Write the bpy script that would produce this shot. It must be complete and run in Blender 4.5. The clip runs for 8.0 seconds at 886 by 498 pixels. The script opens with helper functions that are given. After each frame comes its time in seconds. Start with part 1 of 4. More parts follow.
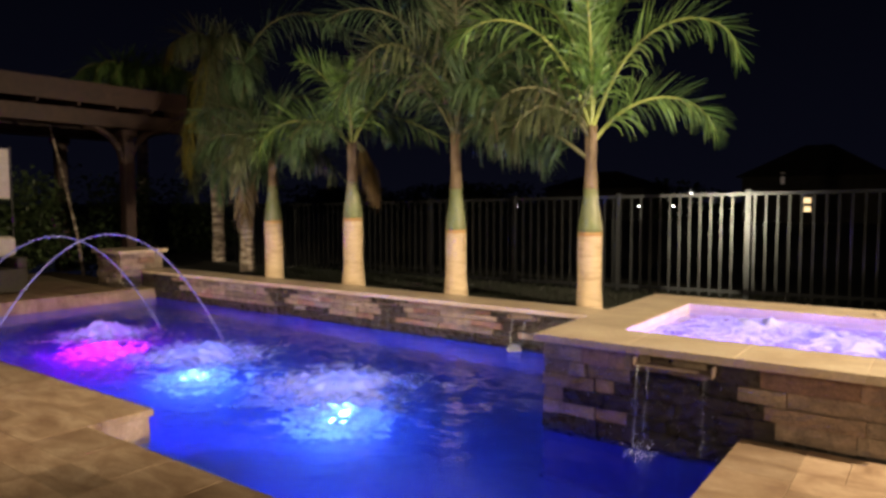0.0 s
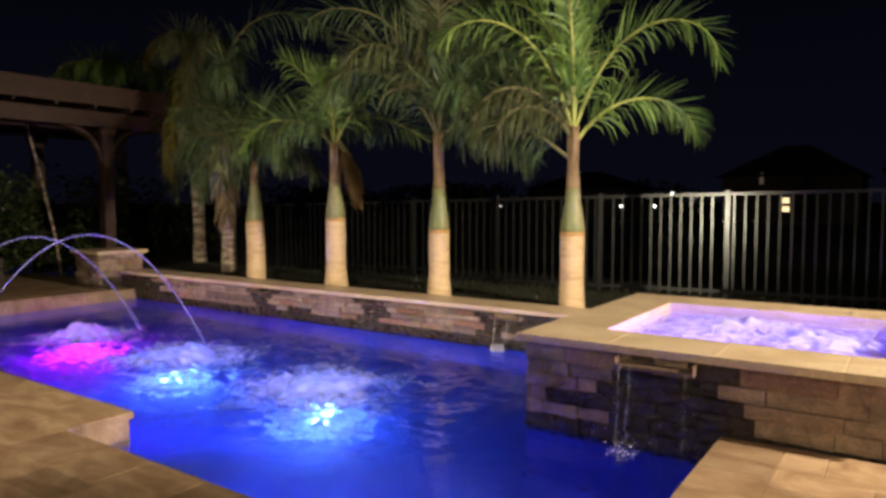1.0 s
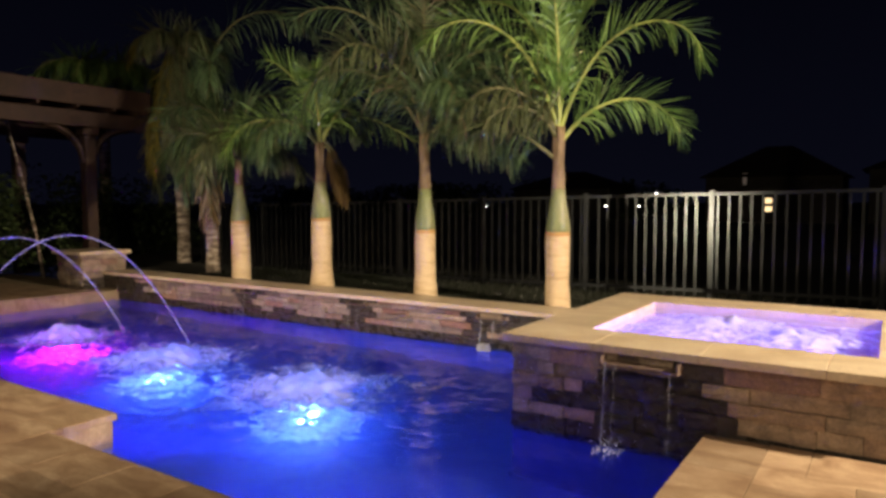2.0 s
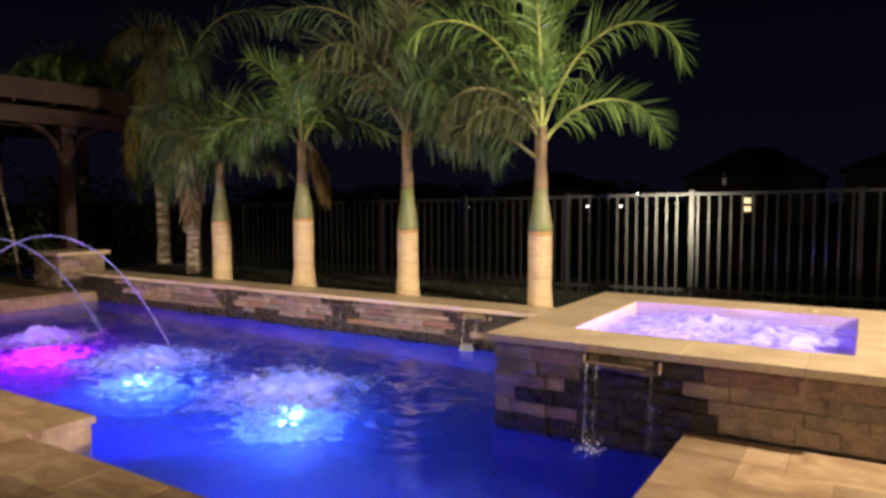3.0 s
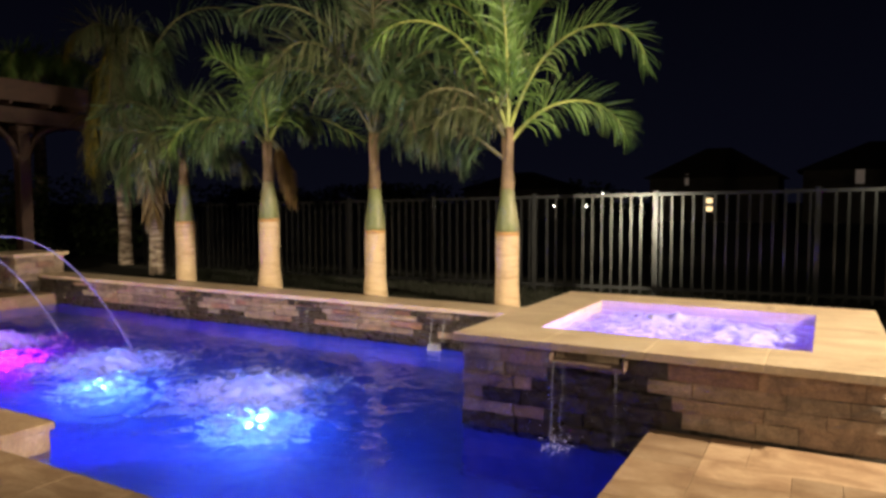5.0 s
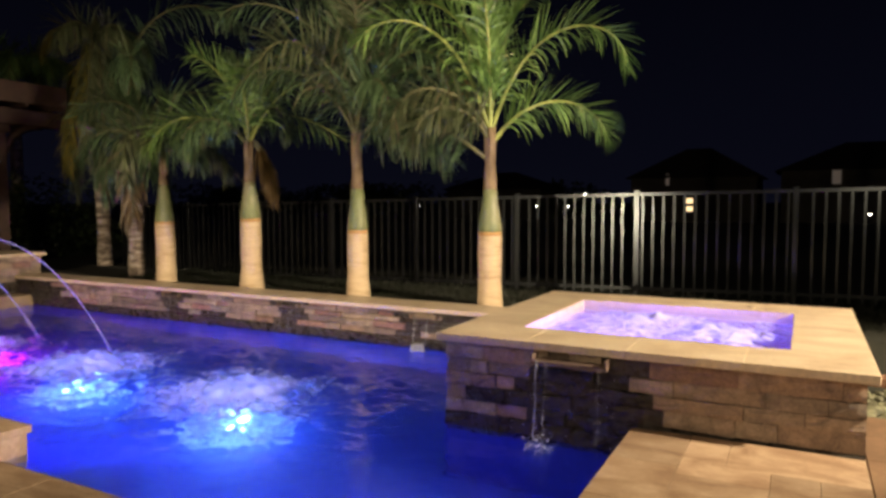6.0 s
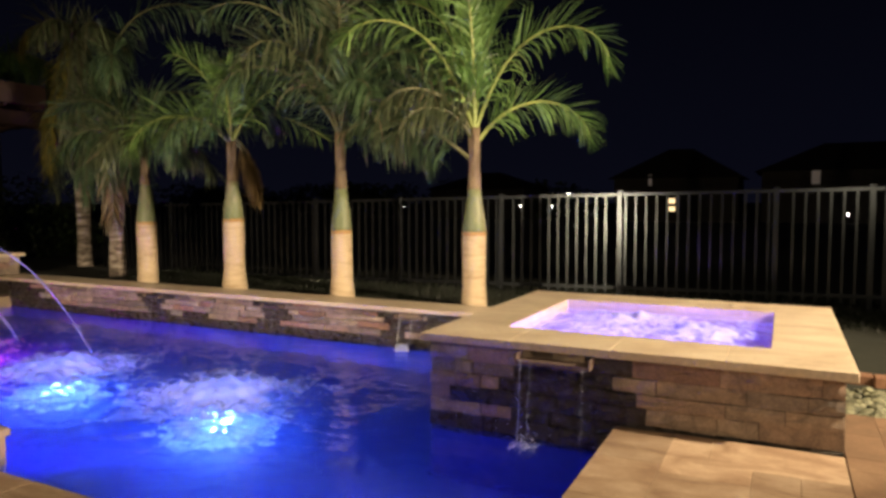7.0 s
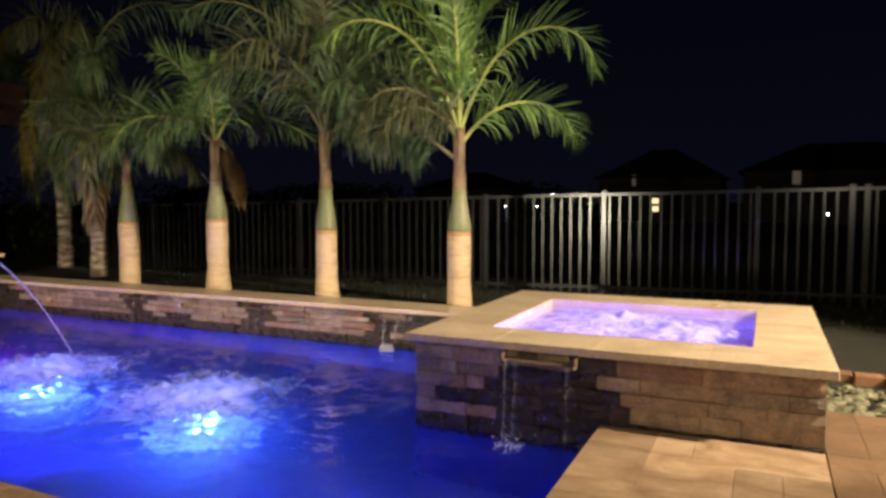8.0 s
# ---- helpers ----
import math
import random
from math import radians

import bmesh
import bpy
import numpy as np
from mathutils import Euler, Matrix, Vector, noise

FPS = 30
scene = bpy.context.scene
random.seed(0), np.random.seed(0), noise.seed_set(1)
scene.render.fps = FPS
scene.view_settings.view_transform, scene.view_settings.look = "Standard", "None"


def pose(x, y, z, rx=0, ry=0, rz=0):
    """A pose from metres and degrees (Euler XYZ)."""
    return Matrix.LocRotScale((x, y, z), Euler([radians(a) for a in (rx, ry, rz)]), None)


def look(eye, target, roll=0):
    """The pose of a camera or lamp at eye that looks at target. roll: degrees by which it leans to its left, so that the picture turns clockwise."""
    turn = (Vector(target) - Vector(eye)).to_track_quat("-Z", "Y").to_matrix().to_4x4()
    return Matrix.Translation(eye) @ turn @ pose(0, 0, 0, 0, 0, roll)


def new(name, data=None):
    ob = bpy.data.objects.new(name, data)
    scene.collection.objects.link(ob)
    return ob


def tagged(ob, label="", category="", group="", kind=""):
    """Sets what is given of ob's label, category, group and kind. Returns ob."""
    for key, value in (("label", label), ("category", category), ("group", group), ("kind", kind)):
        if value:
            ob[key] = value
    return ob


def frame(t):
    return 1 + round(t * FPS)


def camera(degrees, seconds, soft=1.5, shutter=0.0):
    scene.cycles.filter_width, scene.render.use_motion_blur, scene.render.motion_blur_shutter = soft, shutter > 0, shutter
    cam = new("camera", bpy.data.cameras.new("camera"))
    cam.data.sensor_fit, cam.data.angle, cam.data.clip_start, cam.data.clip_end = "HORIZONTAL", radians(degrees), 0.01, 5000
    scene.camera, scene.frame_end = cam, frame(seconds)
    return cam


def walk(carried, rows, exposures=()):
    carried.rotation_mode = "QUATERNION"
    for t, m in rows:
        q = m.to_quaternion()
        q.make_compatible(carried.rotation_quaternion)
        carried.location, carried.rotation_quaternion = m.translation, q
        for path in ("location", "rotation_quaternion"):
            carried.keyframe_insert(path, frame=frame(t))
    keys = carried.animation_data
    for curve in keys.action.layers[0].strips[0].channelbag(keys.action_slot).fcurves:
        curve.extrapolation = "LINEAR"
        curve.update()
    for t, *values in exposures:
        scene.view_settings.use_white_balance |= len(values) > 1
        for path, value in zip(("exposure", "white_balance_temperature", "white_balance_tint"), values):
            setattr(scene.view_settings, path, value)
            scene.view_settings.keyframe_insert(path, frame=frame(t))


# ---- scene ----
# The pool's long axis is x, y points away from the house; the deck's top is z = 0.
cam = camera(65.81, 8.0, soft=3.2)
TURN = [(0.0, 36.0), (0.5, 35.16), (1.0, 34.575), (1.5, 34.044), (3.0, 31.962), (3.5, 31.258), (4.0, 30.597), (4.5, 29.944),
        (6.0, 27.799), (6.5, 27.131), (7.0, 26.481), (7.5, 25.782), (8.0, 25.229)]
walk(cam, [(t, pose(0, 0, 1.3, 90 - 3.886, 0.133, yaw)) for t, yaw in TURN], [(0.0, -0.05), (1.5, -0.03), (4.5, 0.04), (8.0, 0.02)])

# ---------------------------------------------------------------- world and lights
world = bpy.data.worlds.new("night_sky")
scene.world = world
world.use_nodes = True
wn = world.node_tree
wn.nodes["Background"].inputs[1].default_value = 1.0
wc = wn.nodes.new("ShaderNodeTexCoord")
wr = wn.nodes.new("ShaderNodeSeparateXYZ")
wm = wn.nodes.new("ShaderNodeValToRGB")
wn.links.new(wc.outputs["Generated"], wr.inputs[0])
wn.links.new(wr.outputs[2], wm.inputs[0])
wn.links.new(wm.outputs[0], wn.nodes["Background"].inputs[0])
wm.color_ramp.elements[0].position, wm.color_ramp.elements[0].color = 0.0, (0.0026, 0.0028, 0.0066, 1)
wm.color_ramp.elements[1].position, wm.color_ramp.elements[1].color = 0.4, (0.0006, 0.0007, 0.0020, 1)

WARM = (1.0, 0.80, 0.52)
FLOODS = [  # eye, target, watts, size, cone, bracket
    ((-4.15, -3.7, 1.0), (-6.0, 6.4, 1.5), 2600, 0.10, 55, (0, -0.6, 0)),
    ((-1.0, -3.7, 5.2), (-3.6, 3.4, 0.2), 560, 0.10, 90, (0, -0.6, 0)),
    ((1.6, -3.7, 2.0), (0.9, 8.0, 0.9), 170, 0.35, 56, (0, -0.6, 0)),
    ((5.4, 4.3, 3.6), (-2.4, 5.2, 0.6), 5000, 0.10, 53, (0.6, 0, 0)),
]
W = -0.17           # water level
POOL_FLOOR = -1.05
BUBBLERS = [((-3.85, 3.87), (0.12, 0.31, 1.0)), ((-5.75, 3.90), (0.11, 0.29, 1.0)), ((-7.60, 3.95), (0.95, 0.001, 0.9))]
SIZES = (1.0, 0.95, 0.8)
POOL_LAMPS = [((-1.45, 2.02, -0.32), 8), ((-2.8, 2.02, -0.32), 38), ((-4.6, 2.44, -0.32), 38), ((-6.3, 2.44, -0.32), 32), ((-8.0, 2.44, -0.32), 10), ((-9.3, 2.44, -0.32), 6)]
BLUE = (0.032, 0.032, 1.0)


def lamp(name, kind, at, watts, color, size=0.05, parent=None, target=None, spot=None):
    data = bpy.data.lights.new(name, kind)
    data.energy, data.color = watts, color
    if kind == "AREA":
        data.shape, data.size = "DISK", size
    else:
        data.shadow_soft_size = size
    if spot:
        data.spot_size, data.spot_blend = radians(spot), 0.6
    ob = new(name, data)
    ob.matrix_world = look(at, target) if target else pose(*at)
    if parent:
        ob.parent = parent
    return ob


# ---------------------------------------------------------------- materials
def mat(name, rough=0.6, metal=0.0):
    m = bpy.data.materials.new(name)
    m.use_nodes = True
    p = m.node_tree.nodes["Principled BSDF"]
    p.inputs["Roughness"].default_value, p.inputs["Metallic"].default_value = rough, metal
    return m, m.node_tree, p


def nd(tree, kind, **values):
    n = tree.nodes.new(kind)
    for k, v in values.items():
        n.inputs[k.replace("_", " ")].default_value = v
    return n


def coords(tree, scale=(1, 1, 1), world_space=False):
    mp = nd(tree, "ShaderNodeMapping", Scale=scale)
    if world_space:
        tree.links.new(tree.nodes.new("ShaderNodeNewGeometry").outputs["Position"], mp.inputs["Vector"])
    else:
        tree.links.new(tree.nodes.new("ShaderNodeTexCoord").outputs["Object"], mp.inputs["Vector"])
    return mp.outputs[0]


def noise_tex(tree, vec, scale, detail=5.0, rough=0.6, dist=0.0):
    n = nd(tree, "ShaderNodeTexNoise", Scale=scale, Detail=detail, Roughness=rough, Distortion=dist)
    tree.links.new(vec, n.inputs["Vector"])
    return n.outputs["Fac"]


def ramp(tree, fac, stops):
    r = tree.nodes.new("ShaderNodeValToRGB")
    el = r.color_ramp.elements
    while len(el) < len(stops):
        el.new(0.5)
    for e, (pos, col) in zip(el, stops):
        e.position, e.color = pos, (*col, 1) if len(col) == 3 else col
    tree.links.new(fac, r.inputs[0])
    return r.outputs[0]


def mixc(tree, a, b, fac, mode="MIX"):
    m = tree.nodes.new("ShaderNodeMix")
    m.data_type, m.blend_type = "RGBA", mode
    for sock, v in ((m.inputs[0], fac), (m.inputs[6], a), (m.inputs[7], b)):
        if hasattr(v, "is_linked"):
            tree.links.new(v, sock)
        elif isinstance(v, tuple):
            sock.default_value = (*v, 1)
        else:
            sock.default_value = v
    return m.outputs[2]


def bump(tree, p, height, strength=0.3, distance=0.01):
    b = nd(tree, "ShaderNodeBump", Strength=strength, Distance=distance)
    tree.links.new(height, b.inputs["Height"])
    tree.links.new(b.outputs[0], p.inputs["Normal"])


def piece_random(tree):
    return tree.nodes.new("ShaderNodeObjectInfo").outputs["Random"]


def island_random(tree):
    return tree.nodes.new("ShaderNodeNewGeometry").outputs["Random Per Island"]


def natural(name, stops, scale=8.0, rough=0.7, relief=0.25, fine=60.0, per=None, tone=0.35, stretch=(1, 1, 1), dist=0.3, metal=0.0, world_space=True):
    """Noise-driven colour with a second, finer grain, tone shifts from piece to piece and relief."""
    m, t, p = mat(name, rough, metal)
    v = coords(t, stretch, world_space)
    big, grain = noise_tex(t, v, scale, dist=dist), noise_tex(t, v, fine)
    c = ramp(t, big, stops)
    c = mixc(t, c, ramp(t, grain, [(0.25, (0.62, 0.62, 0.62)), (0.75, (1.25, 1.25, 1.25))]), 0.55, "MULTIPLY")
    if per:
        src = piece_random(t) if per == "object" else island_random(t)
        c = mixc(t, c, ramp(t, src, [(0.0, (1 - tone,) * 3), (1.0, (1 + tone,) * 3)]), 1.0, "MULTIPLY")
    t.links.new(c, p.inputs["Base Color"])
    mixed = mixc(t, big, grain, 0.5)
    bump(t, p, mixed, relief, 0.012)
    return m


TRAVERTINE = natural("travertine", [(0.28, (0.22, 0.132, 0.083)), (0.5, (0.36, 0.243, 0.16)), (0.72, (0.51, 0.375, 0.265))], 3.2, 0.5, 0.12, 40, "object", 0.2, (1, 2.2, 1), 0.8)
BROWN_STONE = natural("brown_paver", [(0.28, (0.13, 0.075, 0.045)), (0.5, (0.21, 0.125, 0.075)), (0.72, (0.30, 0.19, 0.115))], 2.2, 0.6, 0.12, 40, "object", 0.15, (1, 1, 1), 0.8)
CAP_STONE = natural("cap_travertine", [(0.25, (0.50, 0.37, 0.25)), (0.5, (0.66, 0.52, 0.375)), (0.75, (0.78, 0.66, 0.50))], 2.4, 0.42, 0.1, 45, "object", 0.045, (1, 1.8, 1), 0.8)
GROUT = natural("grout", [(0.3, (0.26, 0.19, 0.12)), (0.7, (0.36, 0.27, 0.17))], 6, 0.85, 0.2, 90)


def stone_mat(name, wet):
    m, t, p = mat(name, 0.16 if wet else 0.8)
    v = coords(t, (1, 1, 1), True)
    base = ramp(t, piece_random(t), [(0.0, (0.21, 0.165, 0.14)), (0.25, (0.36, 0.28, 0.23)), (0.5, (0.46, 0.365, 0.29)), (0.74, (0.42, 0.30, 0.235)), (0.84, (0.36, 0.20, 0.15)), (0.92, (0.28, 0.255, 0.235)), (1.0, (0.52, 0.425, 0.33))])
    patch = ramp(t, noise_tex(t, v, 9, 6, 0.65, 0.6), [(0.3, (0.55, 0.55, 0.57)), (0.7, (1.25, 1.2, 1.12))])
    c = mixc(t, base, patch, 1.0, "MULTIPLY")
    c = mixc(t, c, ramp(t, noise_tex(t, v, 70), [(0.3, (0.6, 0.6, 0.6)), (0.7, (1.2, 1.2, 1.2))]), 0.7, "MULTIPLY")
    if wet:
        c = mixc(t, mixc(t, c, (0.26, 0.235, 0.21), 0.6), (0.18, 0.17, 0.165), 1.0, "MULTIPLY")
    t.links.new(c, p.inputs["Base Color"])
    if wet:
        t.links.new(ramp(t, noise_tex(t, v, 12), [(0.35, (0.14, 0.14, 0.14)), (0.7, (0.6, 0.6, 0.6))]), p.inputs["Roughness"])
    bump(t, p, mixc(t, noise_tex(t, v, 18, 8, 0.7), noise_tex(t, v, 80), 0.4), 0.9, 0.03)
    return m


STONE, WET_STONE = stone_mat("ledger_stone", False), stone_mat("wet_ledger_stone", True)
MORTAR = natural("mortar", [(0.3, (0.05, 0.045, 0.04)), (0.7, (0.10, 0.085, 0.07))], 10, 0.9, 0.3, 80)
PLASTER = natural("pool_plaster", [(0.3, (0.06, 0.095, 0.30)), (0.7, (0.095, 0.135, 0.40))], 1.6, 0.6, 0.05, 120)
# Pool plaster darkened in colour to offset lamp light on the spa's submerged face.
DIMMED_PLASTER = natural("dimmed_pool_plaster", [(0.3, (0.03, 0.045, 0.13)), (0.7, (0.045, 0.065, 0.18))], 6, 0.4, 0.05, 80)
SPA_PLASTER = natural("spa_plaster", [(0.3, (0.46, 0.37, 0.28)), (0.7, (0.58, 0.48, 0.38))], 3, 0.6, 0.05, 120)


def water_mat(name, tint, rough, bump_scale, strength):
    m, t, p = mat(name, rough)
    p.inputs["Base Color"].default_value = (*tint, 1)
    p.inputs["Transmission Weight"].default_value, p.inputs["IOR"].default_value = 1.0, 1.33
    v = coords(t, (1, 1, 1), True)
    bump(t, p, mixc(t, noise_tex(t, v, bump_scale, 3, 0.5, 0.8), noise_tex(t, v, bump_scale * 3.1, 2), 0.3), strength, 0.02)
    return m


POOL_WATER = water_mat("pool_water", (0.60, 0.74, 1.0), 0.02, 9.0, 0.26)
SPA_WATER = water_mat("spa_water", (0.42, 0.38, 1.0), 0.05, 16.0, 0.6)
STREAM = water_mat("falling_water", (0.85, 0.88, 0.95), 0.25, 30.0, 0.5)
STREAM.node_tree.nodes["Principled BSDF"].inputs["Transmission Weight"].default_value = 0.72


def foam_mat(name, cover, scale, tint=(0.86, 0.88, 0.92), soft=0.35):
    """White froth that thins out into gaps: an alpha mask from noise, denser where the mesh's 'dense' value is high."""
    m, t, p = mat(name, 0.55)
    p.inputs["Base Color"].default_value = (*tint, 1)
    v = coords(t, (1, 1, 1), True)
    trans, diff = t.nodes.new("ShaderNodeBsdfTranslucent"), t.nodes.new("ShaderNodeMixShader")
    trans.inputs[0].default_value = (*tint, 1)
    diff.inputs[0].default_value = 0.45
    out = t.nodes["Material Output"]
    t.links.new(p.outputs[0], diff.inputs[1])
    t.links.new(trans.outputs[0], diff.inputs[2])
    at = t.nodes.new("ShaderNodeAttribute")
    at.attribute_name = "dense"
    n = ramp(t, noise_tex(t, v, scale, 6, 0.68, 1.2), [(0.3, (0, 0, 0)), (0.7, (1, 1, 1))])
    add = t.nodes.new("ShaderNodeMath")
    add.operation = "ADD"
    t.links.new(n, add.inputs[0])
    t.links.new(at.outputs["Fac"], add.inputs[1])
    mask = ramp(t, add.outputs[0], [(cover, (0, 0, 0)), (min(cover + soft, 0.98), (1, 1, 1))])
    clear, mix = t.nodes.new("ShaderNodeBsdfTransparent"), t.nodes.new("ShaderNodeMixShader")
    t.links.new(mask, mix.inputs[0])
    t.links.new(clear.outputs[0], mix.inputs[1])
    t.links.new(diff.outputs[0], mix.inputs[2])
    t.links.new(mix.outputs[0], out.inputs[0])
    bump(t, p, noise_tex(t, v, 45, 4), 0.6, 0.02)
    return m


# The blue glow of the lights below is put into the bubbler foam's tint.
FOAM = foam_mat("blue_glow_bubbler_foam", 0.40, 7.0, (0.50, 0.58, 0.98), 0.58)
SPA_FOAM = foam_mat("spa_foam", 0.40, 7.0, soft=0.55)
CLOUD_FOAM = foam_mat("bubble_cloud", 0.40, 17.0, (0.86, 0.9, 0.95), 0.4)
UNDER_FOAM = foam_mat("submerged_froth", 0.45, 4.0, soft=0.5)
DROP = foam_mat("spray", 0.0, 10.0)
SPLASH = natural("white_water", [(0.3, (0.80, 0.82, 0.86)), (0.7, (0.90, 0.92, 0.95))], 20, 0.3, 0.1, 80)


def glow(name, color, strength):
    m, t, p = mat(name, 0.4)
    p.inputs["Base Color"].default_value = (*color, 1)
    p.inputs["Emission Color"].default_value = (*color, 1)
    p.inputs["Emission Strength"].default_value = strength
    return m


def lit_jet(name, color, strength):
    m, t, p = mat(name, 0.06)
    p.inputs["Base Color"].default_value = (0.75, 0.78, 1.0, 1)
    p.inputs["Transmission Weight"].default_value, p.inputs["IOR"].default_value = 0.82, 1.33
    v = coords(t, (1, 1, 1), True)
    t.links.new(mixc(t, color, (color[0] * 0.4, color[1] * 0.4, color[2] * 0.6), noise_tex(t, v, 9)), p.inputs["Emission Color"])
    p.inputs["Emission Strength"].default_value = strength
    return m


JET = lit_jet("laminar_water", (0.22, 0.16, 1.0), 0.16)

WHITE_DISH = natural("bubbler_dish", [(0.3, (0.62, 0.64, 0.66)), (0.7, (0.74, 0.76, 0.78))], 9, 0.5, 0.1, 60)
BARK = natural("palm_bark", [(0.3, (0.44, 0.31, 0.19)), (0.5, (0.60, 0.45, 0.295)), (0.75, (0.67, 0.53, 0.36))], 3, 0.8, 0.3, 50, None, 0, (1, 1, 5), 0.5)
GREY_BARK = natural("grey_palm_bark", [(0.38, (0.10, 0.075, 0.06)), (0.5, (0.28, 0.22, 0.18)), (0.62, (0.52, 0.44, 0.37))], 4, 0.85, 0.4, 50, None, 0, (1, 1, 4), 0.5)
BAND = natural("palm_scar_band", [(0.3, (0.40, 0.21, 0.08)), (0.7, (0.55, 0.33, 0.14))], 12, 0.7, 0.2, 60)
SHAFT = natural("palm_crownshaft", [(0.3, (0.11, 0.14, 0.055)), (0.5, (0.19, 0.215, 0.10)), (0.72, (0.34, 0.31, 0.21))], 4, 0.5, 0.12, 40, None, 0, (1, 1, 0.35), 0.5)
STEM = natural("palm_petiole_sheath", [(0.35, (0.13, 0.085, 0.05)), (0.65, (0.28, 0.20, 0.125))], 8, 0.7, 0.3, 50, None, 0, (1, 1, 0.4), 0.5)


def leaf_mat(name, dark, light, old, trans=0.3):
    m, t, p = mat(name, 0.42)
    v = coords(t, (1, 1, 1), True)
    c = mixc(t, ramp(t, island_random(t), [(0.0, dark), (0.75, light), (0.93, light), (1.0, old)]),
             ramp(t, noise_tex(t, v, 5), [(0.3, (0.6, 0.6, 0.6)), (0.75, (1.3, 1.3, 1.2))]), 0.8, "MULTIPLY")
    t.links.new(c, p.inputs["Base Color"])
    tr, mx = t.nodes.new("ShaderNodeBsdfTranslucent"), t.nodes.new("ShaderNodeMixShader")
    t.links.new(c, tr.inputs[0])
    mx.inputs[0].default_value = trans
    t.links.new(p.outputs[0], mx.inputs[1])
    t.links.new(tr.outputs[0], mx.inputs[2])
    t.links.new(mx.outputs[0], t.nodes["Material Output"].inputs[0])
    return m


LEAF = leaf_mat("palm_leaf", (0.12, 0.23, 0.065), (0.33, 0.53, 0.17), (0.28, 0.25, 0.12))
# Darker leaf copy: shade from neighbouring crowns is put into its colour.
LEAF_SHADED = leaf_mat("palm_leaf_shaded", (0.045, 0.085, 0.045), (0.14, 0.225, 0.115), (0.17, 0.14, 0.09))
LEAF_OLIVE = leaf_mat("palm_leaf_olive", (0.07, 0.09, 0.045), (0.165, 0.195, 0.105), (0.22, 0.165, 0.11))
LEAF_OLD = leaf_mat("palm_leaf_yellowing", (0.16, 0.15, 0.03), (0.36, 0.31, 0.06), (0.45, 0.28, 0.06))
LEAF_DEAD = leaf_mat("palm_leaf_dead", (0.12, 0.08, 0.035), (0.22, 0.15, 0.07), (0.3, 0.2, 0.1), 0.15)
RACHIS = natural("palm_rachis", [(0.3, (0.26, 0.32, 0.08)), (0.7, (0.42, 0.46, 0.14))], 4, 0.5, 0.1, 40)
# Darker stalk for shaded fronds; the olive, yellow and dead ones share it.
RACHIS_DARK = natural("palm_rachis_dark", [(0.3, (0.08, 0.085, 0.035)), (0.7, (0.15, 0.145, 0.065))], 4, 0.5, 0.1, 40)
HEDGE_LEAF = leaf_mat("hedge_leaf", (0.03, 0.05, 0.02), (0.09, 0.13, 0.055), (0.08, 0.085, 0.03))
FENCE = natural("fence_black_paint", [(0.3, (0.006, 0.006, 0.007)), (0.7, (0.011, 0.011, 0.012))], 6, 0.22, 0.02, 150, None, 0, metal=0.0)
fp_ = FENCE.node_tree.nodes["Principled BSDF"]
fp_.inputs["Specular IOR Level"].default_value, fp_.inputs["Specular Tint"].default_value = 0.62, (0.80, 0.90, 1.0, 1)
WOOD = natural("pergola_wood", [(0.3, (0.026, 0.012, 0.009)), (0.6, (0.05, 0.023, 0.017)), (0.85, (0.075, 0.036, 0.026))], 5, 0.65, 0.25, 40, "object", 0.15, (1, 1, 1), 1.2)
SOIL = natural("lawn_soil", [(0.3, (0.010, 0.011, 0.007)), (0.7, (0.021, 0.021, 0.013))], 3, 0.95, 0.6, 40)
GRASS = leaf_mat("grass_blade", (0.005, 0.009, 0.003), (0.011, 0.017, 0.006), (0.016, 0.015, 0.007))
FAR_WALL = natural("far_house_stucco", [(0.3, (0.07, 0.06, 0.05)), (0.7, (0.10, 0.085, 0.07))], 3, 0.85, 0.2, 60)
HOUSE_WALL = natural("house_stucco", [(0.3, (0.30, 0.26, 0.21)), (0.7, (0.38, 0.34, 0.28))], 3, 0.85, 0.2, 60)
ROOF = natural("roof_tile", [(0.3, (0.03, 0.025, 0.02)), (0.7, (0.05, 0.04, 0.03))], 3, 0.85, 0.3, 60)
PANE = glow("lit_window_pane", (1.0, 0.72, 0.38), 1.6)
DIM_PANE = glow("dim_window_pane", (0.75, 0.6, 0.5), 0.06)
FAR_LAMP = glow("far_lamp_globe", (1.0, 0.93, 0.8), 14.0)
METAL = natural("spillway_bronze", [(0.3, (0.15, 0.105, 0.09)), (0.7, (0.23, 0.165, 0.145))], 8, 0.4, 0.1, 60, metal=0.3)
DARK_METAL = natural("dark_metal", [(0.3, (0.02, 0.02, 0.02)), (0.7, (0.04, 0.04, 0.04))], 8, 0.4, 0.05, 60, metal=0.6)
PEBBLE = natural("pebble", [(0.3, (0.10, 0.10, 0.06)), (0.7, (0.26, 0.25, 0.16))], 6, 0.7, 0.3, 50, "island", 0.5)
EDGING = natural("brick_edging", [(0.3, (0.16, 0.07, 0.04)), (0.7, (0.30, 0.15, 0.08))], 9, 0.8, 0.3, 60, "object", 0.2)
WICKER = natural("dark_wicker", [(0.3, (0.02, 0.016, 0.013)), (0.7, (0.05, 0.04, 0.03))], 30, 0.7, 0.5, 120)
FABRIC = natural("pale_fabric", [(0.3, (0.48, 0.42, 0.36)), (0.7, (0.60, 0.54, 0.47))], 14, 0.9, 0.2, 120)


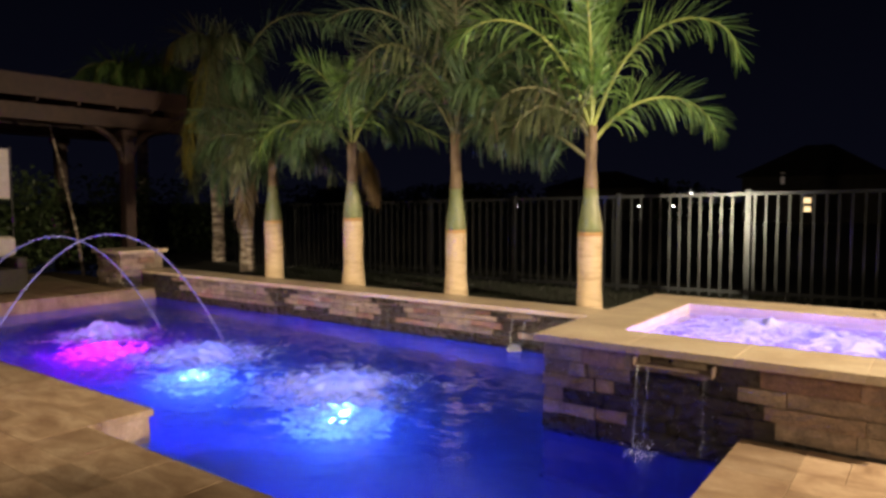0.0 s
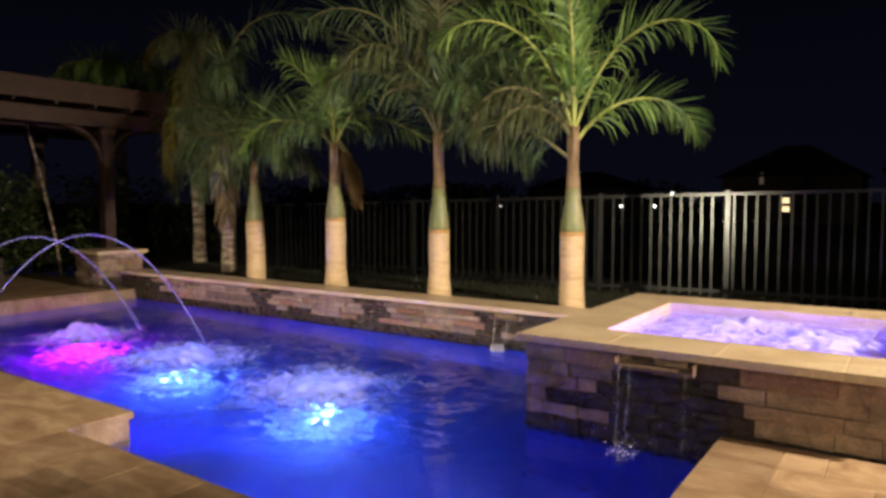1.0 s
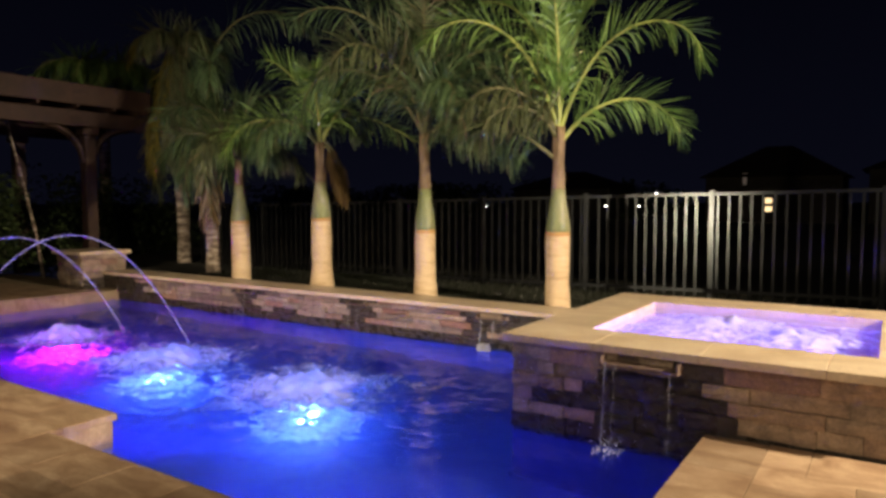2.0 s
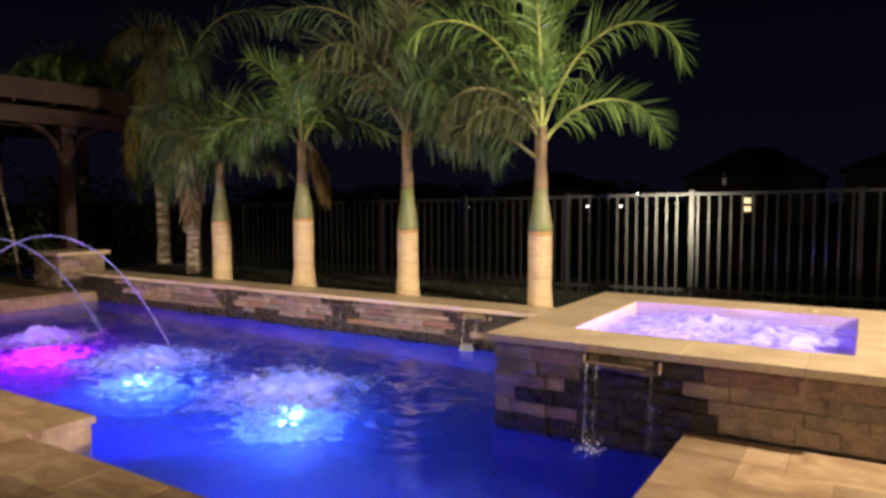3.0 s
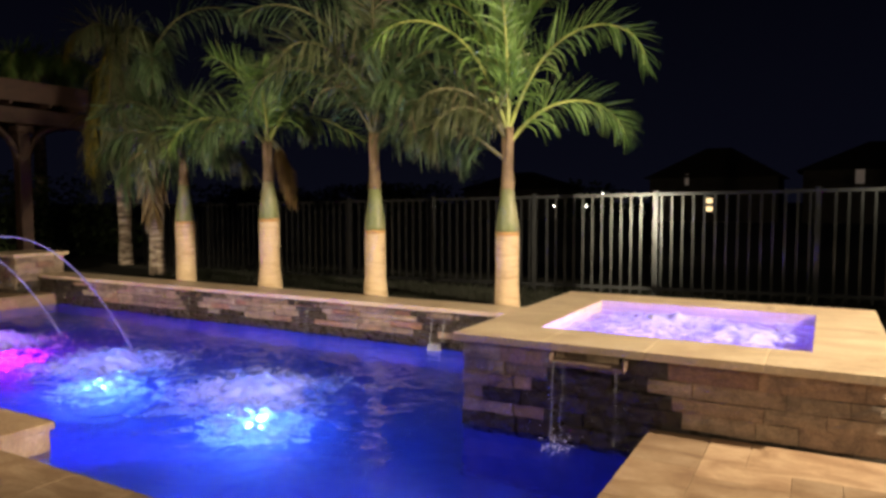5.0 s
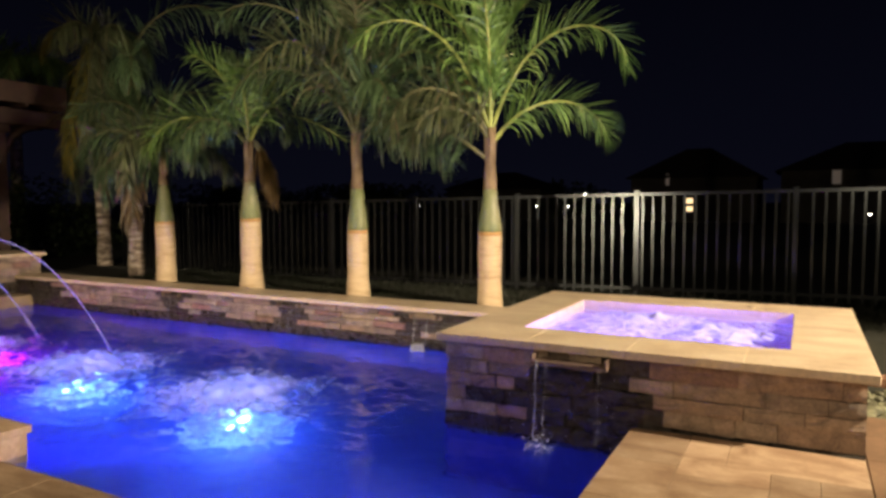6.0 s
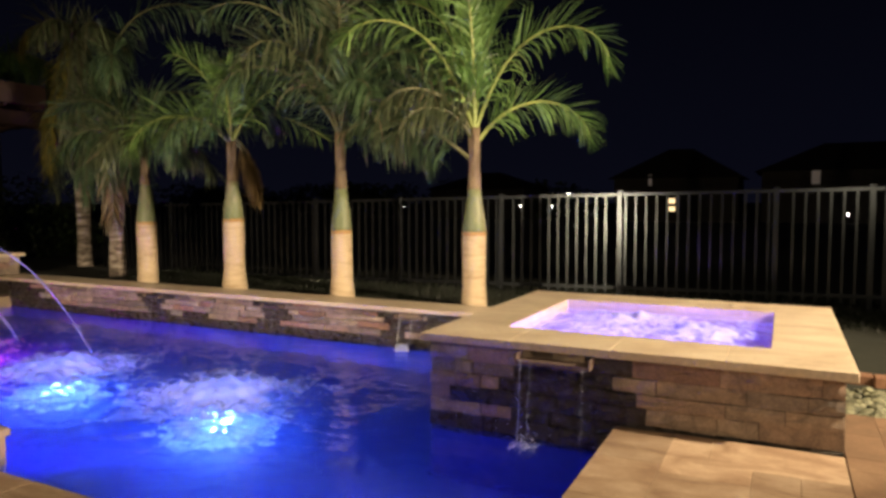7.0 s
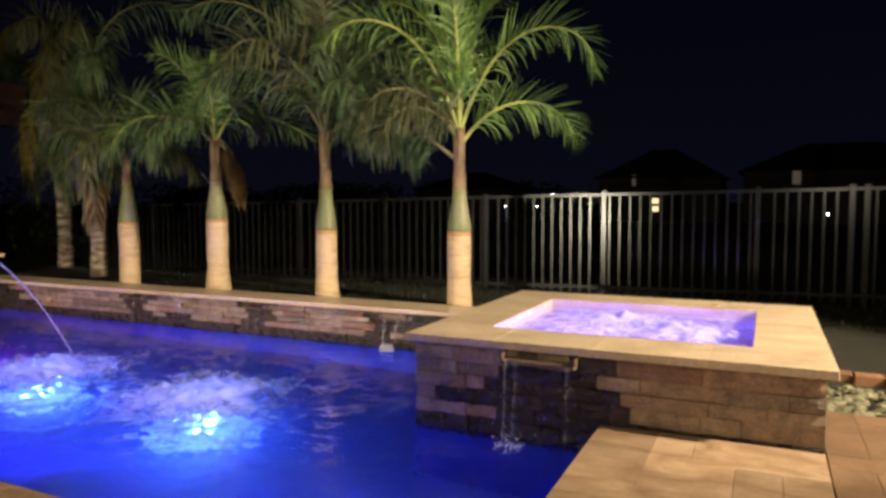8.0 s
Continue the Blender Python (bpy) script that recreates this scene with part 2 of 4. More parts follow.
# ---------------------------------------------------------------- mesh helpers
def part(name, bm, material, parent=None, label="", at=None):
    me = bpy.data.meshes.new(name)
    bm.to_mesh(me)
    bm.free()
    for m in (material if isinstance(material, (list, tuple)) else (material,)):
        me.materials.append(m)
    ob = new(name, me)
    if at is not None:
        ob.matrix_basis = at
    if parent:
        ob.parent = parent
    if label:
        ob["label"] = label
    return ob


def thing(name, x, y, z, label, category, group="", kind=""):
    ob = new(name)
    ob.matrix_basis = pose(x, y, z)
    return tagged(ob, label, category, group, kind)


def add_box(bm, lo, hi, bevel=0.0, seg=1):
    vs = [bm.verts.new((x, y, z)) for x in (lo[0], hi[0]) for y in (lo[1], hi[1]) for z in (lo[2], hi[2])]
    fs = [bm.faces.new([vs[i] for i in q]) for q in ((0, 1, 3, 2), (4, 6, 7, 5), (0, 4, 5, 1), (2, 3, 7, 6), (0, 2, 6, 4), (1, 5, 7, 3))]
    if bevel:
        es = list({e for f in fs for e in f.edges})
        bmesh.ops.bevel(bm, geom=es, offset=bevel, segments=seg, profile=0.6, affect="EDGES")
    return bm


def box(lo, hi, bevel=0.0, seg=1):
    return add_box(bmesh.new(), lo, hi, bevel, seg)


def add_tube(bm, pts, radii, sides=8, caps=True):
    rings, up = [], Vector((0, 0, 1))
    pts = [Vector(p) for p in pts]
    for i, p in enumerate(pts):
        d = (pts[min(i + 1, len(pts) - 1)] - pts[max(i - 1, 0)]).normalized()
        a = d.cross(up)
        a = a.normalized() if a.length > 1e-3 else Vector((1, 0, 0))
        b = a.cross(d)
        rings.append([bm.verts.new(p + radii[i] * (math.cos(k * math.tau / sides) * a + math.sin(k * math.tau / sides) * b)) for k in range(sides)])
    for r, q in zip(rings, rings[1:]):
        for k in range(sides):
            f = bm.faces.new((r[k], r[(k + 1) % sides], q[(k + 1) % sides], q[k]))
            f.smooth = True
    if caps:
        bm.faces.new(rings[0][::-1])
        bm.faces.new(rings[-1])
    return bm


def tube(pts, radii, sides=8, caps=True):
    return add_tube(bmesh.new(), pts, radii if hasattr(radii, "__len__") else [radii] * len(pts), sides, caps)


BALL = bmesh.new()
bmesh.ops.create_icosphere(BALL, subdivisions=1, radius=1.0)
BALL_V, BALL_F = [v.co.copy() for v in BALL.verts], [[v.index for v in f.verts] for f in BALL.faces]
BALL.free()


def balls(poses):
    """Small faceted balls, one at each pose, in one bmesh."""
    vs, fs = [], []
    for m in poses:
        k = len(vs)
        vs += [m @ v for v in BALL_V]
        fs += [[i + k for i in f] for f in BALL_F]
    me = bpy.data.meshes.new("balls")
    me.from_pydata(vs, [], fs)
    bm = bmesh.new()
    bm.from_mesh(me)
    bpy.data.meshes.remove(me)
    return bm


def lathe(profile, sides=20, wobble=0.0, seed=0):
    """profile: rows of (radius, z), bottom to top."""
    bm, rings = bmesh.new(), []
    for r, z in profile:
        rings.append([bm.verts.new((r * (1 + wobble * noise.noise((math.cos(a) * 1.5, math.sin(a) * 1.5, z * 6 + seed))) * math.cos(a),
                                    r * (1 + wobble * noise.noise((math.cos(a) * 1.5 + 9, math.sin(a) * 1.5, z * 6 + seed))) * math.sin(a), z))
                      for a in [k * math.tau / sides for k in range(sides)]])
    for r, q in zip(rings, rings[1:]):
        for k in range(sides):
            bm.faces.new((r[k], r[(k + 1) % sides], q[(k + 1) % sides], q[k])).smooth = True
    bm.faces.new(rings[0][::-1])
    bm.faces.new(rings[-1])
    return bm


# ---------------------------------------------------------------- pool, deck and ground
X0, X1, Y0, Y1, YN, XN = -9.95, -0.82, 1.92, 6.0, 2.34, -4.02   # pool outline; the near edge jogs at XN from Y0 to YN
SPA = (-2.08, 0.31, 3.98, 6.27)

shell = bmesh.new()
add_box(shell, (X0 - 0.2, Y0 - 0.2, POOL_FLOOR - 0.2), (X1 + 0.2, Y1 + 0.3, POOL_FLOOR))
add_box(shell, (X0 - 0.2, YN - 0.2, POOL_FLOOR), (XN, YN, -0.3))
add_box(shell, (XN - 0.2, Y0 - 0.2, POOL_FLOOR), (XN, YN - 0.2, -0.3))
add_box(shell, (XN, Y0 - 0.2, POOL_FLOOR), (X1 + 0.2, Y0, -0.3))
add_box(shell, (X0 - 0.2, YN, POOL_FLOOR), (X0, Y1 + 0.3, -0.3))
add_box(shell, (X1, Y0, POOL_FLOOR), (X1 + 0.2, SPA[2], -0.3))
add_box(shell, (X0, Y1 + 0.02, POOL_FLOOR), (X1, Y1 + 0.3, -0.3))
pool_shell = tagged(part("pool_shell", shell, PLASTER), "pale blue plastered swimming pool basin under glowing water", "swimming pool", kind="structure")

slab = bmesh.new()
for x0, y0, x1, y1 in ((-14, -5, 4, Y0), (-14, Y0, XN, YN), (-14, YN, X0, 6.3), (X1, Y0, 4, SPA[2]), (SPA[1], SPA[2], 4, 4.8)):
    add_box(slab, (x0, y0, -0.29), (x1, y1, -0.03))
deck = tagged(part("pavement", slab, GROUT), "tan travertine pool deck in mixed rectangular tiles", "pool deck", kind="structure")


def water_height(x, y):
    h = 0.005 * noise.noise((x * 1.6, y * 2.2, 0.3)) + 0.004 * noise.noise((x * 5, y * 6, 4.0)) + 0.002 * noise.noise((x * 11, y * 13, 9.0))
    for (bx, by), _ in BUBBLERS:
        r = math.hypot(x - bx, y - by)
        h += math.exp(-(r / 1.05) ** 2) * (0.040 * noise.noise((x * 4.2, y * 5, 2.0)) + 0.044 * noise.noise((x * 9, y * 12, 8.0)) + 0.030 * noise.noise((x * 16, y * 19, 5.0)) + 0.004 * math.sin(r * 20))
    return h


def sheet(x0, x1, y0, y1, step, height, keep):
    nx, ny = round((x1 - x0) / step), round((y1 - y0) / step)
    bm = bmesh.new()
    grid = [[bm.verts.new((x0 + (x1 - x0) * i / nx, y0 + (y1 - y0) * j / ny, 0)) for j in range(ny + 1)] for i in range(nx + 1)]
    for col in grid:
        for v in col:
            v.co.z = height(v.co.x, v.co.y)
    for i in range(nx):
        for j in range(ny):
            c = (grid[i][j].co + grid[i + 1][j + 1].co) / 2
            if keep(c.x, c.y):
                bm.faces.new((grid[i][j], grid[i + 1][j], grid[i + 1][j + 1], grid[i][j + 1])).smooth = True
    bmesh.ops.delete(bm, geom=[v for v in bm.verts if not v.link_faces], context="VERTS")
    return bm


def in_pool(x, y):
    if SPA[0] + 0.02 < x and y > SPA[2] + 0.02:
        return False
    if any(math.hypot(x - bx, y - by) < 0.22 * sz for ((bx, by), _), sz in zip(BUBBLERS, SIZES)):
        return False
    return y > YN or x > XN


water = tagged(part("water", sheet(X0, X1, Y0, Y1 + 0.02, 0.033, lambda x, y: W + water_height(x, y), in_pool), POOL_WATER),
               "rippling deep blue lit swimming pool water", "pool water", kind="structure")


def ground_height(x, y):
    if y >= 12.5:
        return -0.35
    if y > 6.25:
        return 0.2 if y < 9.5 else -0.3
    return -0.31 if -15 < x < 5 else -0.05


xs = [-1500, -300, -80, -40, -22, -18, -14, -9, -4, 0.4, 4, 8, 14, 40, 120, 400, 1500]
ys = [-1500, -200, -40, -12, -5, 0, 4.8, 6.3, 8, 9.4, 12, 13, 30, 55.5, 57, 80, 300, 1500]
gb = bmesh.new()
gv = [[gb.verts.new((x, y, ground_height(x, y))) for y in ys] for x in xs]
for i in range(len(xs) - 1):
    for j in range(len(ys) - 1):
        cx, cy = (xs[i] + xs[i + 1]) / 2, (ys[j] + ys[j + 1]) / 2
        if -14 < cx < 4 and -5 < cy < 6.3 and not (cx > 0.4 and cy > 4.8):
            continue
        gb.faces.new((gv[i][j], gv[i + 1][j], gv[i + 1][j + 1], gv[i][j + 1]))
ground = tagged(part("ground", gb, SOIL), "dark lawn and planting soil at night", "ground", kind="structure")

# ---------------------------------------------------------------- raised wall behind the pool
wall = tagged(part("wall_north", box((-10.36, Y1 + 0.035, POOL_FLOOR), (SPA[0], 6.36, 0.195)), MORTAR),
              "low raised pool wall of stacked brown ledger stone", "stone wall", kind="structure")
SLOTS = [-7.02, -5.12, -3.37]
for sx in SLOTS:
    sb = add_box(bmesh.new(), (sx - 0.15, 5.93, 0.125), (sx + 0.15, 6.03, 0.135), 0.002)
    add_box(sb, (sx - 0.15, 5.93, 0.135), (sx - 0.14, 6.03, 0.165))
    add_box(sb, (sx + 0.14, 5.93, 0.135), (sx + 0.15, 6.03, 0.165))
    part("scupper", sb, METAL, wall, "dark bronze water scupper lip")


def stream(x, y, top, bottom, width, out, seed):
    """A thin, twisting strand of water that falls in an arc."""
    rnd, bm = random.Random(seed), bmesh.new()
    n = 14
    pts = [(x + 0.012 * rnd.uniform(-1, 1) * i / n, y - out * math.sqrt(i / n), top + (bottom - top) * i / n) for i in range(n + 1)]
    return add_tube(bm, pts, [width * (0.65 + 0.5 * rnd.random()) for _ in pts], 6)


def splash(x, y, z, size, count, seed, grow=1.0):
    rnd, ps = random.Random(seed), []
    for _ in range(count):
        a, r = rnd.uniform(0, math.tau), size * rnd.random() ** 0.7
        s = rnd.uniform(0.0015, 0.005) * grow
        ps.append(Matrix.Translation((x + r * math.cos(a), y + r * math.sin(a), z + rnd.random() ** 2 * size * 0.8)) @ Matrix.Diagonal((s, s, s * 0.8, 1)))
    return balls(ps)


for k, sx in enumerate(SLOTS):
    for dx in ((-0.07, 0.07) if k else (0.05,)):
        part("stream", stream(sx + dx, 5.93, 0.135, W, 0.0028 if k < 2 else 0.005, 0.07, 31 + k), STREAM, wall, "thin falling strand of water")
tagged(part("splash", splash(SLOTS[2], 5.84, W, 0.075, 240, 5, 2.4), SPLASH, wall, "small white splash"), kind="stuff")

# ---------------------------------------------------------------- pier at the wall's end
pier = thing("stone_pier", -10.70, 6.02, 0, "square tan stone pier with overhanging travertine cap", "stone pier")
part("core", box((-0.33, -0.33, -0.3), (0.33, 0.33, 0.505)), MORTAR, pier)
part("cap", box((-0.42, -0.42, 0.505), (0.42, 0.42, 0.56), 0.012, 2), CAP_STONE, pier, "pale travertine cap slab")

# ---------------------------------------------------------------- spa
spa = thing("spa", (SPA[0] + SPA[1]) / 2, (SPA[2] + SPA[3]) / 2, POOL_FLOOR, "raised square stone spa with travertine coping and bubbling violet water", "hot tub")
SI = (-1.69, -0.05, 4.40, 5.86)   # inner opening
CAPZ = 0.445
core = bmesh.new()
m = 0.035
add_box(core, (SPA[0] + m, SPA[2] + m, POOL_FLOOR), (SPA[1] - m, SI[2] - 0.03, CAPZ - 0.05))
add_box(core, (SPA[0] + m, SI[3] + 0.03, POOL_FLOOR), (SPA[1] - m, SPA[3] - m, CAPZ - 0.05))
add_box(core, (SPA[0] + m, SI[2] - 0.03, POOL_FLOOR), (SI[0] - 0.03, SI[3] + 0.03, CAPZ - 0.05))
add_box(core, (SI[1] + 0.03, SI[2] - 0.03, POOL_FLOOR), (SPA[1] - m, SI[3] + 0.03, CAPZ - 0.05))
back = spa.matrix_basis.inverted()
part("body", core, MORTAR, spa, at=back)
basin = bmesh.new()
add_box(basin, (SI[0], SI[2], -0.6), (SI[1], SI[3], -0.55))
add_box(basin, (SI[0] - 0.03, SI[2] - 0.03, -0.55), (SI[1] + 0.03, SI[2], CAPZ - 0.05))
add_box(basin, (SI[0] - 0.03, SI[3], -0.55), (SI[1] + 0.03, SI[3] + 0.03, CAPZ - 0.05))
add_box(basin, (SI[0] - 0.03, SI[2], -0.55), (SI[0], SI[3], CAPZ - 0.05))
add_box(basin, (SI[1], SI[2], -0.55), (SI[1] + 0.03, SI[3], CAPZ - 0.05))
add_box(basin, (SI[0], SI[3] - 0.4, -0.55), (SI[1], SI[3], -0.15), 0.02)
part("pool_side_plaster", box((SPA[0] + 0.005, SPA[2] + 0.002, POOL_FLOOR + 0.002), (X1 - 0.002, SPA[2] + m - 0.001, -0.262)), DIMMED_PLASTER, spa, "blue pool plaster below the waterline, darkened to offset the lamps", at=back)
part("basin", basin, SPA_PLASTER, spa, "pale plastered spa basin with bench", at=back)


def spa_height(x, y):
    h = 0.012 * noise.noise((x * 4, y * 4, 7.0)) + 0.010 * noise.noise((x * 9, y * 9, 1.0))
    for cx, cy, s, a in ((-1.08, 5.40, 0.26, 0.09), (-0.45, 5.10, 0.26, 0.09), (-1.3, 4.9, 0.3, 0.03), (-0.9, 4.75, 0.3, 0.035), (-0.75, 5.5, 0.2, 0.03), (-1.45, 5.4, 0.2, 0.025)):
        h += a * math.exp(-((x - cx) ** 2 + (y - cy) ** 2) / s ** 2) * (0.7 + 0.5 * noise.noise((x * 9, y * 9, 3.0)) + 0.3 * noise.noise((x * 19, y * 19, 6.0)))
    return h


SPA_W = 0.355
sw = part("spa_water", sheet(SI[0], SI[1], SI[2], SI[3], 0.025, lambda x, y: SPA_W + spa_height(x, y), lambda x, y: True), SPA_WATER, spa, "churning violet lit water", at=back)
sw.visible_shadow = False


def dense_layer(ob, value):
    at = ob.data.attributes.new("dense", "FLOAT", "POINT")
    at.data.foreach_set("value", [value(v.co) for v in ob.data.vertices])


foam = part("foam", sheet(SI[0] + 0.01, SI[1] - 0.01, SI[2] + 0.01, SI[3] - 0.01, 0.025, lambda x, y: SPA_W + spa_height(x, y) + 0.006, lambda x, y: True), SPA_FOAM, spa, "white frothing bubbles", at=back)
dense_layer(foam, lambda co: 0.03 + 8.0 * max(0.0, spa_height(co.x, co.y)) - 0.55 * max(0.0, co.x + 0.32) * 4 * max(0, 5.4 - co.y))
# Tiny white balls stand in for glints of light on the wet stone.
wd_ = random.Random(17)
tagged(part("glint_specks", balls([Matrix.Translation((wd_.uniform(-2.05, -0.95), SPA[2] - 0.012 + wd_.uniform(-0.006, 0.004), wd_.uniform(-0.16, 0.30))) @ Matrix.Scale(wd_.uniform(0.0015, 0.0045), 4) for _ in range(60)]), DROP, spa, "tiny white specks in place of glints on the wet stone", at=back), kind="stuff")
tray = add_box(bmesh.new(), (-1.44, 3.86, 0.322), (-0.98, 4.05, 0.347), 0.003)
add_box(tray, (-1.44, 3.86, 0.347), (-1.428, 4.05, 0.385))
add_box(tray, (-0.992, 3.86, 0.347), (-0.98, 4.05, 0.385))
part("spillway", tray, METAL, spa, "bronze spillway lip", at=back)
for k, (dx, wd) in enumerate(((-1.40, 0.0035), (-1.34, 0.0015), (-1.02, 0.0012))):
    part("stream", stream(dx, 3.86, 0.347, W, wd, 0.05, 70 + k), STREAM, spa, "thin falling strand of water", at=back)
tagged(part("splash", splash(-1.36, 3.80, W, 0.10, 80, 8), SPLASH, spa, "small white splash", at=back), kind="stuff")
part("jet_fitting", tube([(-0.36, 6.05, CAPZ + 0.001), (-0.36, 6.05, CAPZ + 0.012)], 0.03, 14), SPA_PLASTER, spa, "white round deck fitting", at=back)

for at, watts, col in (((-0.3, 4.47, -0.15), 34, (0.04, 0.03, 1.0)), ((-1.3, 4.47, -0.1), 52, (0.16, 0.11, 1.0)), ((-0.8, 4.47, -0.12), 58, (0.24, 0.19, 1.0))):
    lamp("spa_light", "POINT", at, watts, col, 0.02)

# ---------------------------------------------------------------- bubblers and laminar jets
for k, ((bx, by), col) in enumerate(BUBBLERS):
    b = thing("bubbler", bx, by, POOL_FLOOR, ("pool bubbler with magenta light and white foam mound" if k == 2 else "pool bubbler with cyan light and white foam mound"), "bubbler", "bubblers in the pool")
    part("fitting", lathe([(0.05, 0.0), (0.20, 0.0), (0.20, 0.015), (0.18, 0.022), (0.13, 0.028)], 28), WHITE_DISH, b, "pale round bubbler dish")
    part("lens", lathe([(0.04, 0.03), (0.12, 0.03), (0.11, 0.045), (0.05, 0.05)], 24), glow("bubbler_lens", col, 1.2), b, "glowing lens")
    size = SIZES[k]

    def mound(x, y, bx=bx, by=by, size=size, k=k):
        r = math.hypot(x - bx, y - by) / size
        top = (0.075, 0.075, 0.15)[k] * math.exp(-(r / (0.32, 0.32, 0.24)[k]) ** 2) * (0.85 + 0.35 * noise.noise((x * 5, y * 5, k * 5.0)) + 0.45 * noise.noise((x * 11, y * 11, k)) + 0.3 * noise.noise((x * 24, y * 24, k)))
        return W + water_height(x, y) + 0.02 - 0.014 * min(1.0, max(0.0, (r - 0.24) / 0.1)) + max(0.0, top) * size

    R = 1.05 * size
    fo = part("foam", sheet(bx - R, bx + R, by - R * 0.85, by + R * 0.85, 0.024, mound, lambda x, y, bx=bx, by=by, R=R: math.hypot(x - bx, (y - by) / 0.85) < R), FOAM, b, "churning white foam with the pool lights' blue glow in its tint", at=b.matrix_basis.inverted())
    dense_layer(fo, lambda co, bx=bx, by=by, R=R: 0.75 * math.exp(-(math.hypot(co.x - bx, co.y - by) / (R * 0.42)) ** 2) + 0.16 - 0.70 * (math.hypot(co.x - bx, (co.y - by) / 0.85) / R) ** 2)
    def under(x, y, k=k):
        return W - 0.05 + 0.02 * noise.noise((x * 5, y * 5, k + 3.0))

    R2 = 1.15 * size
    uf = part("submerged_froth", sheet(bx - R2, bx + R2, by - R2, by + R2, 0.06, under, lambda x, y, bx=bx, by=by, R2=R2: 0.26 < math.hypot(x - bx, y - by) < R2), UNDER_FOAM, b, "milky cloud of fine bubbles", at=b.matrix_basis.inverted())
    dense_layer(uf, lambda co, bx=bx, by=by, R2=R2: 0.48 - 0.85 * (math.hypot(co.x - bx, co.y - by) / R2) ** 1.5)
    tagged(part("spray", splash(bx, by, W + 0.02, 0.3 * size, 45, 40 + k), DROP, b, "scattered white droplets", at=b.matrix_basis.inverted()), kind="stuff")
    pl, pr = [], random.Random(90 + k)
    for _ in range(700):
        s = pr.random()
        s = s * s
        a, rr = pr.uniform(0, math.tau), (0.34 + 0.06 * s) * pr.random() ** 0.8
        pl.append(Matrix.Translation((rr * math.cos(a), rr * math.sin(a), 0.08 + 0.72 * s)) @ Matrix.Scale(pr.uniform(0.005, 0.016), 4))
    dome = sheet(-0.5, 0.5, -0.5, 0.5, 0.03, lambda x, y, k=k: 0.32 * math.sqrt(max(0.0, 1 - (x * x + y * y) / 0.25)) * (1 + 0.35 * noise.noise((x * 9, y * 9, k * 3.0))) + 0.06, lambda x, y: x * x + y * y < 0.24)
    cloud = part("bubble_cloud", dome, CLOUD_FOAM, b, "glowing cloud of fine bubbles")
    dense_layer(cloud, lambda co: 0.46 - 2.0 * (co.x * co.x + co.y * co.y))
    tagged(part("bubble_plume", balls(pl), DROP, b, "rising white bubbles"), kind="stuff")
    lamp("bubbler_light", "POINT", (bx, by, POOL_FLOOR + 0.22), (62, 60, 150)[k], col, 0.05)
    lamp("bubbler_glow_light", "POINT", (bx, by, POOL_FLOOR + 0.34), (72, 72, 46)[k], col, 0.13)

for at, watts in POOL_LAMPS:
    lamp("pool_light", "SPOT", at, watts * 3.7, BLUE, 0.06, target=(at[0] - 0.1, at[1] + 2.0, POOL_FLOOR), spot=116)

for sx, sy, ex, ey, h in ((-6.25, 2.2, -6.06, 4.41, 1.1), (-7.2, 2.2, -7.25, 4.43, 1.05)):
    j = thing("laminar_jet", sx, sy, 0, "arching clear laminar water jet tinted violet from a deck nozzle", "water jet", "laminar jets")
    part("nozzle", lathe([(0.06, 0.0), (0.07, 0.0), (0.07, 0.006), (0.03, 0.008)], 20), DARK_METAL, j, "dark round deck nozzle")
    n = 48
    pts = []
    for i in range(n + 1):
        s = i / n
        pts.append((((ex - sx) * s), ((ey - sy) * s), W * s + 4 * h * s * (1 - s)))
    part("water_arc", tube(pts, [0.005 + 0.0012 * math.sin(i * 1.7) * math.sin(i * 0.6) + 0.002 * i / n for i in range(n + 1)], 8), JET, j)

